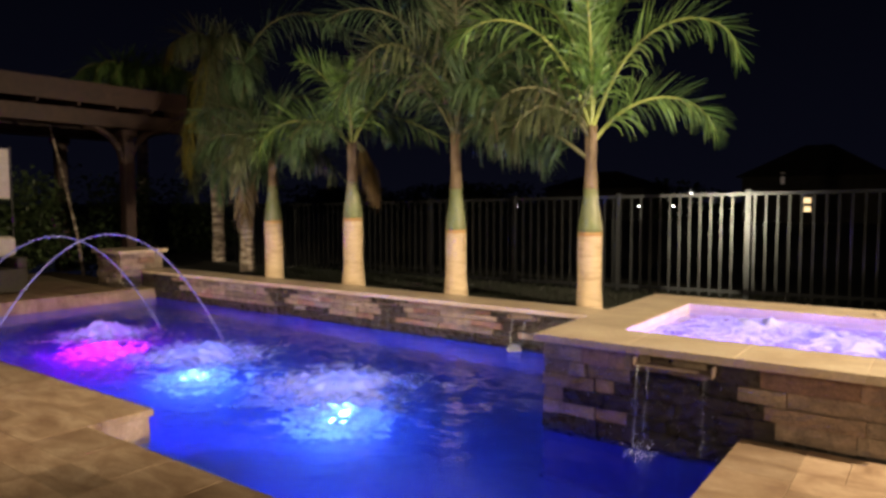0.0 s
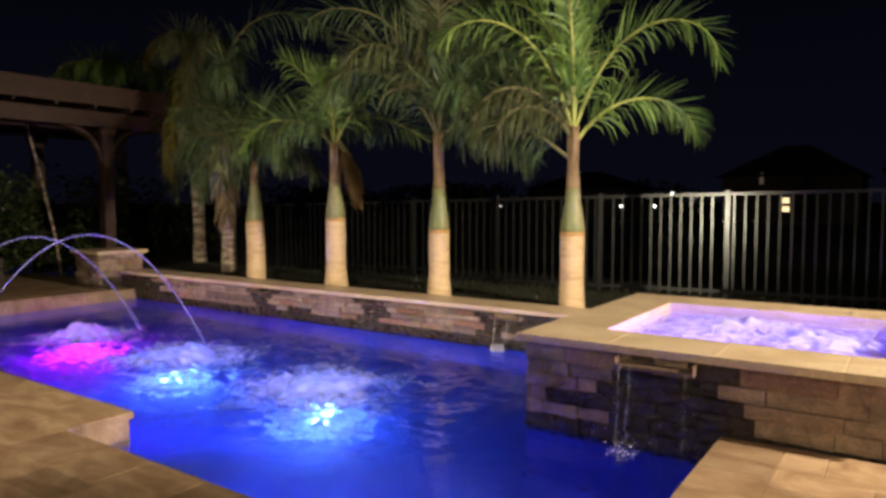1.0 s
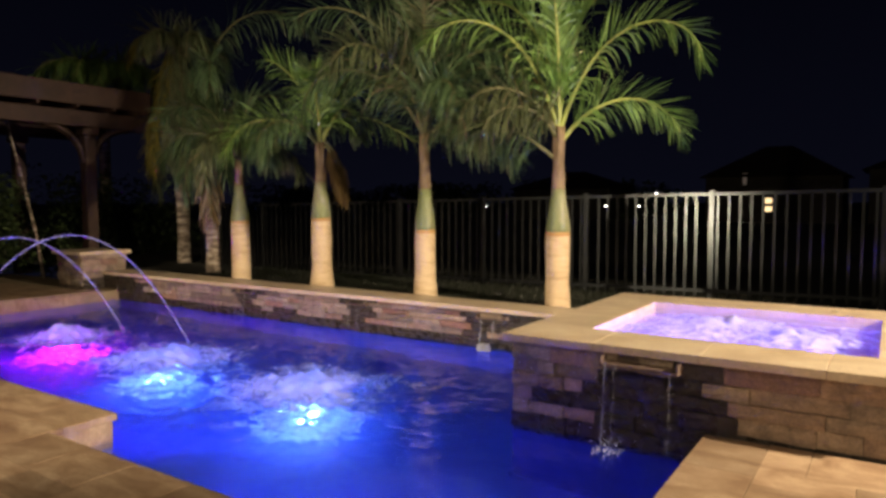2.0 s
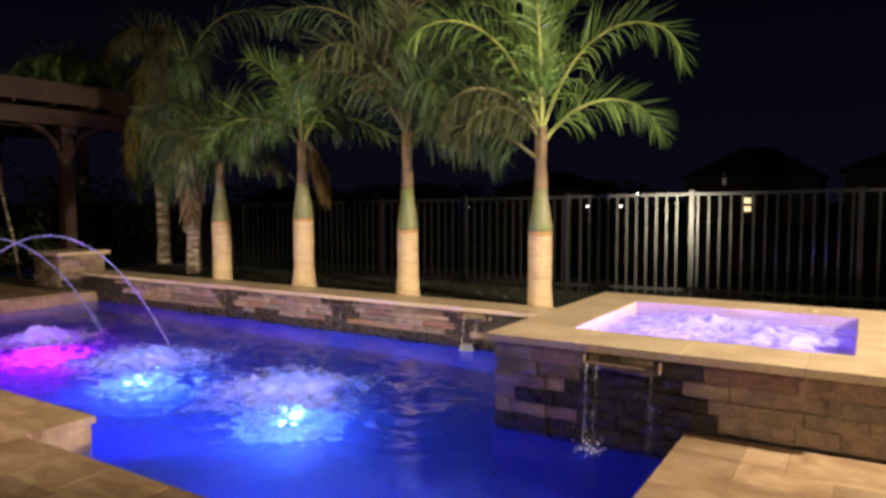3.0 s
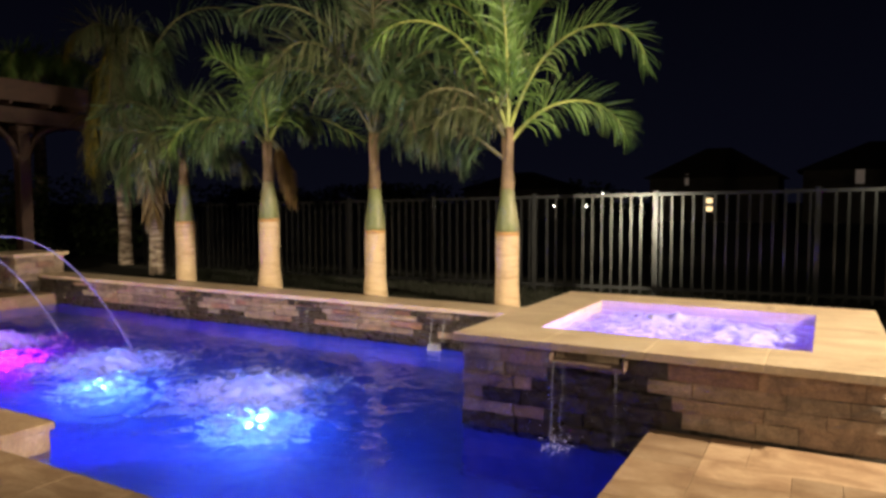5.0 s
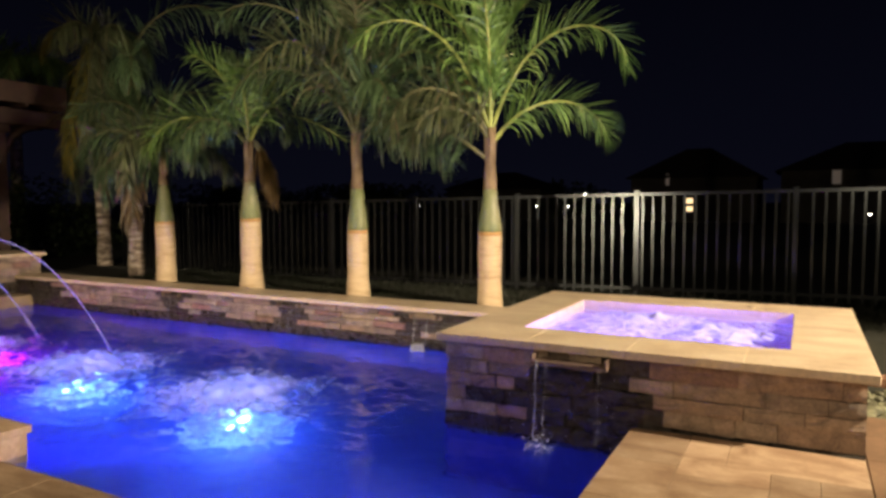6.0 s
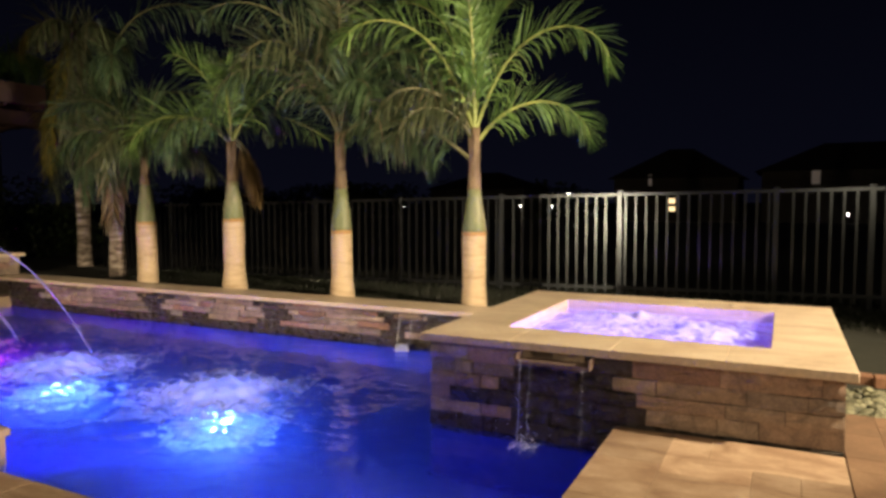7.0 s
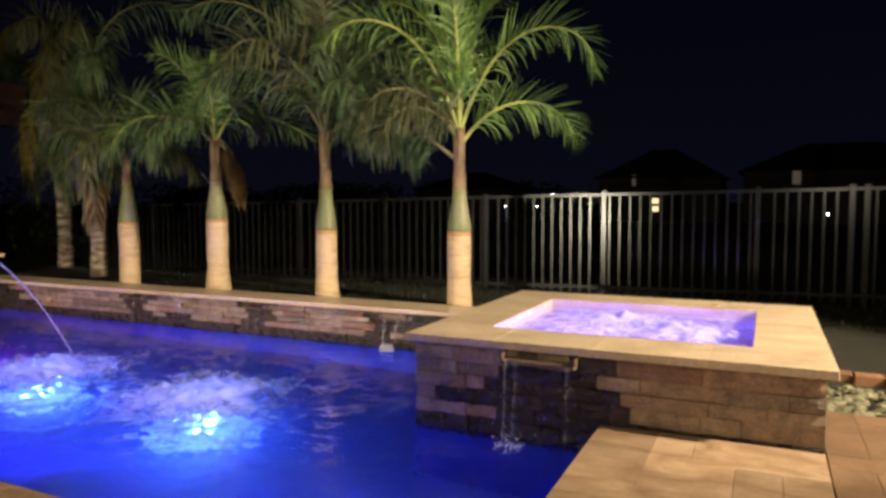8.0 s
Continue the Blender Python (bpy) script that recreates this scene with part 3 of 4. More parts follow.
# ---------------------------------------------------------------- palms
def frond(length, lift, curl, bend, leaf, rise, hang, seed, vee=38, n=190, width=0.021):
    """One feather frond in its own xz plane. The rachis sets off at lift degrees and turns down by curl.
    rise: share of the leaflets that stand up in a V of vee degrees; the others hang, by the droop hang."""
    rnd, bm = random.Random(seed), bmesh.new()
    steps = 22
    pts, tang = [Vector((0, 0, 0))], []
    sway = rnd.uniform(-0.22, 0.22)
    for i in range(steps):
        s = (i + 0.5) / steps
        a = radians(lift - curl * s ** bend)
        d = Vector((math.cos(a), sway * s * abs(math.cos(a)), math.sin(a))).normalized()
        tang.append(d)
        pts.append(pts[-1] + d * length / steps)
    add_tube(bm, pts, [0.022 * (1 - 0.8 * i / steps) + 0.002 for i in range(steps + 1)], 5)
    for f in bm.faces:
        f.material_index = 1
    gap = 0.16
    for i in range(n):
        side = 1 if i % 2 else -1
        s = gap + (0.99 - gap) * (i + rnd.random()) / n
        if rnd.random() < 0.05:
            continue
        f = min(s * steps, steps - 0.001)
        k = int(f)
        p, t = pts[k].lerp(pts[k + 1], f - k), tang[k]
        nrm = Vector((-t.z, 0, t.x))
        up = rnd.random() < rise
        if up:
            v, al, droop = radians(vee + rnd.gauss(0, 14)), radians(58 - 26 * s + rnd.uniform(-10, 10)), hang * 0.12
        else:
            v, al, droop = radians(105 + rnd.gauss(0, 22)), radians(58 - 20 * s + rnd.uniform(-12, 12)), hang
        d = (t * math.cos(al) + (nrm * math.cos(v) + Vector((0, side * math.sin(v), 0))) * math.sin(al)).normalized()
        ln = leaf * (math.sin(math.pi * min(1, 0.22 + 0.68 * s)) ** 0.6) * rnd.uniform(0.65, 1.12)
        wd = width * rnd.uniform(0.7, 1.2)
        cross = d.cross(nrm)
        cross = cross.normalized() if cross.length > 0.1 else d.cross(Vector((0, 1, 0))).normalized()
        cross = (cross + Vector((rnd.uniform(-0.5, 0.5), rnd.uniform(-0.5, 0.5), rnd.uniform(-0.3, 0.3)))).normalized()
        prev, q = None, p.copy()
        for j, wj in enumerate((0.5, 1.0, 0.75, 0.06)):
            va, vb = bm.verts.new(q - cross * wd * wj * 0.5), bm.verts.new(q + cross * wd * wj * 0.5)
            if prev:
                bm.faces.new((prev[0], prev[1], vb, va))
            prev = (va, vb)
            d = (d + Vector((0, 0, -droop * (0.4 + 0.7 * j) * rnd.uniform(0.6, 1.4)))).normalized()
            q = q + d * ln / 3
    return bm


def facing(x, y):
    """Bearing in degrees of the direction that runs to the right across the line of sight from the terrace."""
    return math.degrees(math.atan2(y, x)) - 90


def palm(name, x, y, base, label, trunk, shaft, stem_top, fronds, bark=BARK, sides=20, leaf_len=0.5, slim=1.0):
    """trunk: rows of (radius, z); shaft: rows for the green crownshaft; fronds: bearing, lift, length, curl, bend, share of upright leaflets, droop, leaf, drop, spread."""
    p = thing(name, x, y, base, label, "palm tree", "palms along the pool wall")
    rnd = random.Random(int(abs(x * 100)))
    trunk, shaft = [(r * slim, z) for r, z in trunk], [(r * slim, z) for r, z in shaft or ()]
    prof = []
    for (r0, z0), (r1, z1) in zip(trunk, trunk[1:]):
        n = max(2, int((z1 - z0) / 0.022))
        prof += [((r0 + (r1 - r0) * i / n) * (1 + (0.022 if (i % 3 == 0) else rnd.uniform(-0.006, 0.006))), z0 + (z1 - z0) * i / n - base) for i in range(n)]
    prof.append((trunk[-1][0], trunk[-1][1] - base))
    part("trunk", lathe(prof, sides, 0.05, x), bark, p)
    top = trunk[-1][1] - base
    if shaft:
        r = trunk[-1][0]
        part("scar_band", lathe([(r * 1.01, top - 0.012), (r * 1.025, top), (r * 1.02, top + 0.018), (r * 0.96, top + 0.028)], sides), BAND, p, "orange leaf-scar ring")
        part("crownshaft", lathe([(rr, zz - base) for rr, zz in shaft], sides, 0.06, x), SHAFT, p, "smooth grey-green crownshaft")
        top = shaft[-1][1] - base
        rt, zt = shaft[-1][0], stem_top - base
        st = lathe([(rt * 0.99, top - 0.02), (rt * 1.0, top + 0.03), (rt * 0.78, top + 0.5 * (zt - top)), (rt * 0.72, zt - 0.06), (rt * 0.4, zt + 0.06)], 14, 0.12, x)
        for a in range(5):
            ca, sa = math.cos(a * 1.257), math.sin(a * 1.257)
            add_tube(st, [(0.042 * ca, 0.042 * sa, top + 0.1), (0.036 * ca, 0.036 * sa, (top + zt) / 2), (0.05 * ca, 0.05 * sa, zt + 0.06)], [0.024, 0.026, 0.016], 7)
        part("petiole_sheath", st, STEM, p, "brown sheath of leaf stalks")
    z = stem_top - base
    for i, (bearing, lift, length, curl, bend, rise, hang, lm, *rest) in enumerate(fronds):
        dz = rest[0] if rest else 0.0
        vee = rest[1] if len(rest) > 1 else 38
        part("frond", frond(length, lift, curl, bend, leaf_len, rise, hang, i * 7 + int(abs(x) * 31), vee), (lm, RACHIS if lm is LEAF else RACHIS_DARK), p, at=pose(0, 0, z + dz, 0, 0, facing(x, y) + bearing))
    return p


BASE = 0.2
bright_palm = palm("palm_tree", -2.93, 6.62, BASE, "young crownshaft palm with cream ringed trunk and bright green arching fronds",
     [(0.150, BASE), (0.135, 0.45), (0.138, 0.75), (0.138, 0.965)], [(0.130, 0.96), (0.137, 1.03), (0.118, 1.16), (0.088, 1.32), (0.078, 1.44)], 2.02,
     [(0, 70, 2.2, 165, 2.3, 0.62, 0.5, LEAF), (4, 56, 1.55, 132, 1.5, 0.5, 0.45, LEAF, -0.14), (180, 72, 2.15, 142, 2.3, 0.62, 0.5, LEAF), (184, 40, 1.5, 75, 1.7, 0.35, 0.8, LEAF_SHADED, -0.3),
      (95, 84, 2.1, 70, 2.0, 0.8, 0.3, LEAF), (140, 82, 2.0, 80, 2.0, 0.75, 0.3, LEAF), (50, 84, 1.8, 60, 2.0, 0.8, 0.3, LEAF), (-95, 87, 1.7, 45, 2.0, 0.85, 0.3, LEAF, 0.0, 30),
      (168, 66, 1.9, 150, 1.7, 0.4, 0.7, LEAF_SHADED), (200, 62, 1.6, 165, 1.5, 0.3, 0.8, LEAF_OLIVE, -0.05), (150, 60, 1.5, 150, 1.5, 0.3, 0.8, LEAF_SHADED), (215, 58, 1.3, 160, 1.4, 0.3, 0.8, LEAF_OLIVE, -0.1)], leaf_len=0.46, slim=0.91)
fb_ = bmesh.new()
fr = random.Random(55)
stalk = [(0.0, 0.0, 1.86), (-0.12, -0.03, 2.12), (-0.26, -0.06, 2.36), (-0.38, -0.08, 2.46)]
add_tube(fb_, stalk, [0.014, 0.011, 0.008, 0.005], 6)
for k in range(16):
    q = Vector(stalk[1 + k % 3]) + Vector((fr.uniform(-0.08, 0.05), fr.uniform(-0.04, 0.04), fr.uniform(-0.02, 0.06)))
    e = q + Vector((fr.uniform(-0.16, 0.02), fr.uniform(-0.1, 0.06), fr.uniform(-0.34, -0.12)))
    add_tube(fb_, [q, (q + e) / 2 + Vector((-0.03, 0, 0.05)), e], [0.006, 0.008, 0.005], 5)
part("flower_stalk", fb_, BAND, bright_palm, "rusty branching flower stalk", at=pose(0, 0, 0, 0, 0, -23))
palm("palm_tree", -4.62, 6.62, BASE, "tall crownshaft palm with cream ringed trunk and dense fronds darkened for shade",
     [(0.165, BASE), (0.140, 0.45), (0.138, 0.75), (0.136, 0.955)], [(0.128, 0.95), (0.136, 1.02), (0.120, 1.15), (0.090, 1.32), (0.080, 1.46)], 2.05,
     [(-92, 89, 2.5, 22, 2.0, 0.75, 0.35, LEAF_OLIVE, 0.0, 66), (90, 86, 2.5, 60, 2.0, 0.7, 0.3, LEAF_SHADED, 0.0, 60), (175, 80, 2.5, 120, 2.0, 0.5, 0.5, LEAF_SHADED), (186, 64, 2.0, 150, 1.8, 0.45, 0.6, LEAF_SHADED), (5, 78, 2.3, 120, 2.0, 0.5, 0.5, LEAF_SHADED),
      (-12, 60, 1.6, 150, 1.6, 0.4, 0.7, LEAF_OLIVE, -0.1), (-140, 72, 2.0, 140, 1.8, 0.5, 0.5, LEAF_OLIVE), (-40, 72, 1.9, 140, 1.8, 0.5, 0.5, LEAF_SHADED), (150, 70, 2.2, 130, 1.8, 0.5, 0.5, LEAF_SHADED), (30, 68, 2.1, 130, 1.8, 0.5, 0.5, LEAF_SHADED),
      (20, 45, 1.4, 120, 1.3, 0.2, 0.9, LEAF_SHADED, -0.1), (-75, 66, 1.5, 150, 1.6, 0.4, 0.6, LEAF_SHADED), (120, 84, 2.6, 90, 2.0, 0.6, 0.4, LEAF_SHADED), (60, 82, 2.5, 90, 2.0, 0.6, 0.4, LEAF_SHADED)], leaf_len=0.62, slim=0.88)
palm("palm_tree", -6.28, 6.62, BASE, "crownshaft palm with cream ringed trunk and a fan of green fronds",
     [(0.185, BASE), (0.150, 0.45), (0.150, 0.80), (0.150, 1.075)], [(0.145, 1.07), (0.148, 1.13), (0.125, 1.30), (0.095, 1.46), (0.082, 1.57)], 2.03,
     [(180, 50, 1.5, 128, 1.3, 0.5, 0.6, LEAF), (0, 66, 1.8, 125, 1.9, 0.55, 0.5, LEAF), (170, 78, 1.4, 60, 2.0, 0.8, 0.3, LEAF), (-95, 74, 1.2, 90, 1.8, 0.75, 0.3, LEAF, 0.0, 50), (95, 80, 1.5, 70, 1.8, 0.75, 0.3, LEAF_SHADED, 0.0, 50),
      (15, 76, 1.5, 70, 2.0, 0.8, 0.3, LEAF), (-150, 52, 1.2, 140, 1.4, 0.3, 0.7, LEAF_SHADED), (2, -8, 0.75, 78, 0.4, 0.0, 1.6, LEAF_DEAD, 0.1), (-9, -10, 0.7, 76, 0.4, 0.0, 1.6, LEAF_DEAD, 0.05), (12, -8, 0.8, 78, 0.4, 0.0, 1.6, LEAF_DEAD, 0.1), (60, 60, 1.6, 125, 1.5, 0.4, 0.6, LEAF_SHADED)], leaf_len=0.5, slim=0.87)
palm("palm_tree", -7.86, 6.62, BASE, "smaller crownshaft palm with cream trunk and drooping fronds",
     [(0.175, BASE), (0.165, 0.45), (0.168, 0.80), (0.168, 1.02)], [(0.160, 1.015), (0.166, 1.07), (0.140, 1.25), (0.105, 1.42), (0.085, 1.55)], 1.88,
     [(-2, 66, 3.0, 100, 0.72, 0.6, 0.8, LEAF), (178, 60, 1.4, 150, 1.4, 0.3, 0.8, LEAF_SHADED), (-60, 58, 1.2, 150, 1.4, 0.3, 0.8, LEAF_SHADED), (-120, 60, 1.3, 150, 1.4, 0.3, 0.8, LEAF_OLIVE), (80, 76, 1.8, 120, 1.6, 0.5, 0.5, LEAF_SHADED), (140, 72, 1.8, 120, 1.6, 0.5, 0.5, LEAF_SHADED),
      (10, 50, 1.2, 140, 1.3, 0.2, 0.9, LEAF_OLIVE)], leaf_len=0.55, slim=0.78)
palm("palm_tree", -8.95, 7.0, BASE, "palm with mottled grey trunk and long hanging fronds",
     [(0.130, BASE), (0.105, 0.7), (0.118, 1.3), (0.10, 2.6)], None, 2.6,
     [(0, 98, 3.1, 150, 1.5, 0.3, 0.8, LEAF_SHADED), (12, 70, 1.8, 110, 1.2, 0.3, 0.7, LEAF_SHADED, -0.3)]
     + [(b, -62, 1.7, 24, 1.0, 0.05, 1.0, lm, dz) for b, dz, lm in ((-150, 0.4, LEAF_SHADED), (-100, 0.6, LEAF_OLIVE), (-60, 0.7, LEAF_SHADED), (-20, 0.6, LEAF_SHADED), (20, 0.5, LEAF_SHADED), (-90, 0.1, LEAF_DEAD))]
     + [(-90, 70, 1.2, 150, 1.0, 0.2, 0.9, LEAF_SHADED, 0.5)], GREY_BARK, leaf_len=0.6)
palm("palm_tree", -11.0, 7.95, BASE, "palm with rough grey trunk and a skirt of yellow hanging fronds",
     [(0.135, BASE), (0.110, 0.7), (0.120, 1.3), (0.10, 4.0)], None, 4.0,
     [(b, -66, 2.6, 20, 1.0, 0.05, 1.0, lm, dz) for b, dz, lm in ((175, 0.5, LEAF_OLD), (-165, 0.55, LEAF_OLD), (-140, 0.4, LEAF_OLD), (150, 0.3, LEAF_OLD), (-115, 0.5, LEAF_OLIVE), (-85, 0.4, LEAF_OLIVE), (-50, 0.3, LEAF_SHADED), (-15, 0.35, LEAF_SHADED), (25, 0.2, LEAF_SHADED), (90, 0.3, LEAF_SHADED))]
     + [(b, 62, 1.2, 150, 1.0, 0.15, 1.0, lm, 0.1) for b, lm in ((180, LEAF_OLD), (-130, LEAF_OLIVE), (-60, LEAF_OLIVE), (0, LEAF_SHADED), (90, LEAF_SHADED))]
     + [(178, -62, 1.9, 25, 1.0, 0.05, 1.0, LEAF_OLIVE, -0.6), (-170, -66, 1.9, 22, 1.0, 0.05, 1.0, LEAF_OLIVE, -0.7), (-90, -60, 1.7, 25, 1.0, 0.05, 1.0, LEAF_SHADED, -0.7), (-30, -60, 1.7, 25, 1.0, 0.05, 1.0, LEAF_SHADED, -0.7)], GREY_BARK, leaf_len=0.6)
palm("palm_tree", -14.2, 8.35, -0.25, "distant palm with drooping crown behind the pergola",
     [(0.16, -0.25), (0.12, 1.0), (0.11, 3.7)], None, 3.7,
     [(b, 68, 1.9, 158, 1.2, 0.15, 0.9, LEAF) for b in (0, 180, -90, -45, -135, 60, 120, -65, -112, -160, -20)], GREY_BARK, leaf_len=0.6)

# ---------------------------------------------------------------- fence
def fence_y(x):
    return 8.0


def fence_top(x):
    return 1.432 + 0.0165 * x


fence = thing("fence", 0, fence_y(0), BASE, "black aluminium picket fence with glossy square pickets", "fence")
inv = fence.matrix_basis.inverted()
FX0, FX1 = -10.6, 3.2
for off in (0.0, -1.08):
    rb = bmesh.new()
    ends = [(FX0, fence_y(FX0), fence_top(FX0) + off), (FX1, fence_y(FX1), fence_top(FX1) + off)]
    vs = [bm_v for e in ends for bm_v in [rb.verts.new((e[0], e[1] + a, e[2] + b)) for a, b in ((-0.02, -0.035), (0.02, -0.035), (0.02, 0), (-0.02, 0))]]
    for q in ((0, 1, 5, 4), (1, 2, 6, 5), (2, 3, 7, 6), (3, 0, 4, 7), (0, 3, 2, 1), (4, 5, 6, 7)):
        rb.faces.new([vs[i] for i in q])
    part("rail", rb, FENCE, fence, at=inv)
picket = bpy.data.meshes.new("picket")
pb = box((-0.012, -0.012, -1.17), (0.012, 0.012, -0.037))
pb.to_mesh(picket)
pb.free()
picket.materials.append(FENCE)
post_mesh = bpy.data.meshes.new("post")
pb = box((-0.03, -0.03, -1.25), (0.03, 0.03, 0.015), 0.004)
add_box(pb, (-0.035, -0.035, 0.015), (0.035, 0.035, 0.03), 0.004)
pb.to_mesh(post_mesh)
pb.free()
post_mesh.materials.append(FENCE)
POSTS = [-6.03 - 1.45 * k for k in range(1, 4)] + [-6.03, -4.63, -3.17, -1.70, -0.08, 0.78, 0.91, 2.4]
for px_ in POSTS:
    o = new("post", post_mesh)
    o.parent, o.matrix_basis = fence, inv @ pose(px_, fence_y(px_), fence_top(px_))
fx, k = FX0 + 0.05, 0
while fx < FX1:
    if min(abs(fx - q) for q in POSTS) > 0.055:
        o = new("picket", picket)
        o.parent, o.matrix_basis = fence, inv @ pose(fx, fence_y(fx), fence_top(fx))
    fx += 0.1143

# ---------------------------------------------------------------- pergola and what stands by it
perg = thing("pergola", -11.5, 6.5, -0.03, "dark red-brown timber pergola with knee braces", "pergola")
pin = perg.matrix_basis.inverted()
for px_, py_ in ((-11.5, 6.47), (-11.5, 1.6), (-13.9, 6.47), (-13.9, 1.6)):
    pb = box((px_ - 0.095, py_ - 0.095, -0.03), (px_ + 0.095, py_ + 0.095, 2.58), 0.012)
    add_box(pb, (px_ - 0.13, py_ - 0.13, -0.03), (px_ + 0.13, py_ + 0.13, 0.22), 0.01)
    add_box(pb, (px_ - 0.14, py_ - 0.14, 2.44), (px_ + 0.14, py_ + 0.14, 2.575), 0.02)
    part("post", pb, WOOD, perg, at=pin)
for bx in (-11.66, -11.39, -14.06, -13.79):
    part("beam", box((bx, 0.9, 2.58), (bx + 0.05, 7.75, 2.84), 0.006), WOOD, perg, at=pin)
for k in range(11):
    ry = 1.1 + 0.62 * k
    part("rafter", box((-14.5, ry, 2.845), (-11.05, ry + 0.05, 3.07), 0.006), WOOD, perg, at=pin)
for k in range(7):
    sx = -14.3 + 0.46 * k
    part("slat", box((sx, 0.8, 3.075), (sx + 0.045, 7.6, 3.17), 0.005), WOOD, perg, at=pin)
part("fascia", box((-11.045, 0.8, 2.89), (-11.0, 7.35, 3.22), 0.006), WOOD, perg, at=pin)
for py_, sgn in ((6.47, 1), (6.47, -1)):
    pts = [(-11.5, py_ + sgn * (0.08 + 0.66 * (1 - math.cos(a))), 1.98 + 0.62 * math.sin(a)) for a in [i * math.pi / 16 for i in range(9)]]
    part("knee_brace", tube(pts, 0.065, 4), WOOD, perg, at=pin)

panel = thing("privacy_screen", -11.0, 4.25, -0.03, "pale fabric screen on dark thin legs", "screen")
part("fabric", box((-0.02, -0.35, 1.40), (0.02, 0.14, 2.12), 0.008), FABRIC, panel)
for yy in (-0.34, 0.15):
    part("leg", box((-0.015, yy, 0.0), (0.015, yy + 0.025, 2.15), 0.003), DARK_METAL, panel)

sofa = thing("outdoor_sofa", -11.1, 3.95, -0.03, "dark wicker outdoor sofa under the pergola", "sofa")
sb = box((-0.45, -0.55, 0.06), (0.45, 0.5, 0.40), 0.03, 2)
part("seat", sb, WICKER, sofa)
part("armrest", box((-0.45, 0.36, 0.40), (0.45, 0.5, 0.56), 0.03, 2), WICKER, sofa)
for lx in (-0.4, 0.36):
    for ly in (-0.5, 0.4):
        part("leg", box((lx, ly, 0), (lx + 0.05, ly + 0.05, 0.06)), WICKER, sofa)
cush = box((-0.20, -0.26, 0.0), (0.20, 0.26, 0.30), 0.10, 4)
for f in cush.faces:
    f.smooth = True
tagged(part("pillow", cush, FABRIC, at=pose(-11.0, 4.12, 0.53, 0, 0, 8)), "pale rounded pillow on the dark wicker sofa", "pillow")


def leaf_cloud(seed, count, centres, size):
    rnd, vs, fs = random.Random(seed), [], []
    for _ in range(count):
        c, r = rnd.choice(centres)
        d = Vector((rnd.gauss(0, 1), rnd.gauss(0, 1), rnd.gauss(0, 1))).normalized() * rnd.uniform(0.55, 1.05)
        p = Vector(c) + Vector((d.x * r[0], d.y * r[1], d.z * r[2]))
        a = Vector((rnd.uniform(-1, 1), rnd.uniform(-1, 1), rnd.uniform(-0.8, 0.5))).normalized()
        b = a.cross(Vector((rnd.uniform(-1, 1), rnd.uniform(-1, 1), 1))).normalized()
        s = size * rnd.uniform(0.6, 1.3)
        i = len(vs)
        vs += [p - b * s * 0.3, p + a * s * 0.5 - b * s * 0.02, p + b * s * 0.3, p - a * s * 0.5]
        fs.append((i, i + 1, i + 2, i + 3))
    me = bpy.data.meshes.new("leaves")
    me.from_pydata(vs, [], fs)
    return me


def shrub(name, seed, centres, count, size, label, category, material=HEDGE_LEAF, kind=""):
    me = leaf_cloud(seed, count, centres, size)
    me.materials.append(material)
    return tagged(new(name, me), label, category, kind=kind)


rnd = random.Random(12)
for k in range(7):
    hx, hy = -13.6 + rnd.uniform(-0.4, 0.4), 4.2 + 0.85 * k
    cs = [((hx + rnd.uniform(-0.4, 0.4), hy + rnd.uniform(-0.4, 0.4), rnd.uniform(0.1, 1.5)), (0.5, 0.55, rnd.uniform(0.35, 0.6))) for _ in range(7)]
    shrub("shrub", 80 + k, cs, 1500, 0.11, "dark green leafy shrub behind the pergola", "shrub")

sl = thing("slender_palm_trunk", -12.7, 6.25, -0.03, "thin leaning grey palm trunk beside the pergola", "palm trunk")
part("trunk", tube([(0, 0, 0), (-0.05, -0.08, 0.8), (-0.12, -0.22, 1.7), (-0.2, -0.38, 2.6), (-0.24, -0.5, 3.4)], [0.03, 0.027, 0.024, 0.02, 0.018], 10), GREY_BARK, sl)

# ---------------------------------------------------------------- planting bed beside the spa
bed = bmesh.new()
add_box(bed, (SPA[1] + 0.02, 4.80, -0.3), (4.0, 6.3, -0.06))
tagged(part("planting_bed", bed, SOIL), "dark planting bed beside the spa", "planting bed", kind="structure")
rnd = random.Random(3)
peb = []
for _ in range(420):
    s = rnd.uniform(0.018, 0.045)
    peb.append(Matrix.Translation((rnd.uniform(0.36, 1.5), 4.84 + 0.75 * rnd.random(), -0.06 + s * 0.4 + rnd.uniform(0, 0.02))) @ Euler((0, 0, rnd.uniform(0, 3))).to_matrix().to_4x4() @ Matrix.Diagonal((1.3 * s, s, 0.6 * s, 1)))
tagged(part("pebbles", balls(peb), PEBBLE), "grey-green river pebbles beside the deck", "pebbles", kind="stuff")
for k in range(7):
    eb = box((-0.1, -0.05, -0.06), (0.1, 0.05, 0.06), 0.012)
    tagged(part("edging_brick", eb, EDGING, at=pose(0.5 + 0.2 * k, 5.72 - 0.02 * k, 0.0, 0, 0, rnd.uniform(-6, 6))), "weathered reddish brick edging the pebble bed", "edging brick", "bed edging")


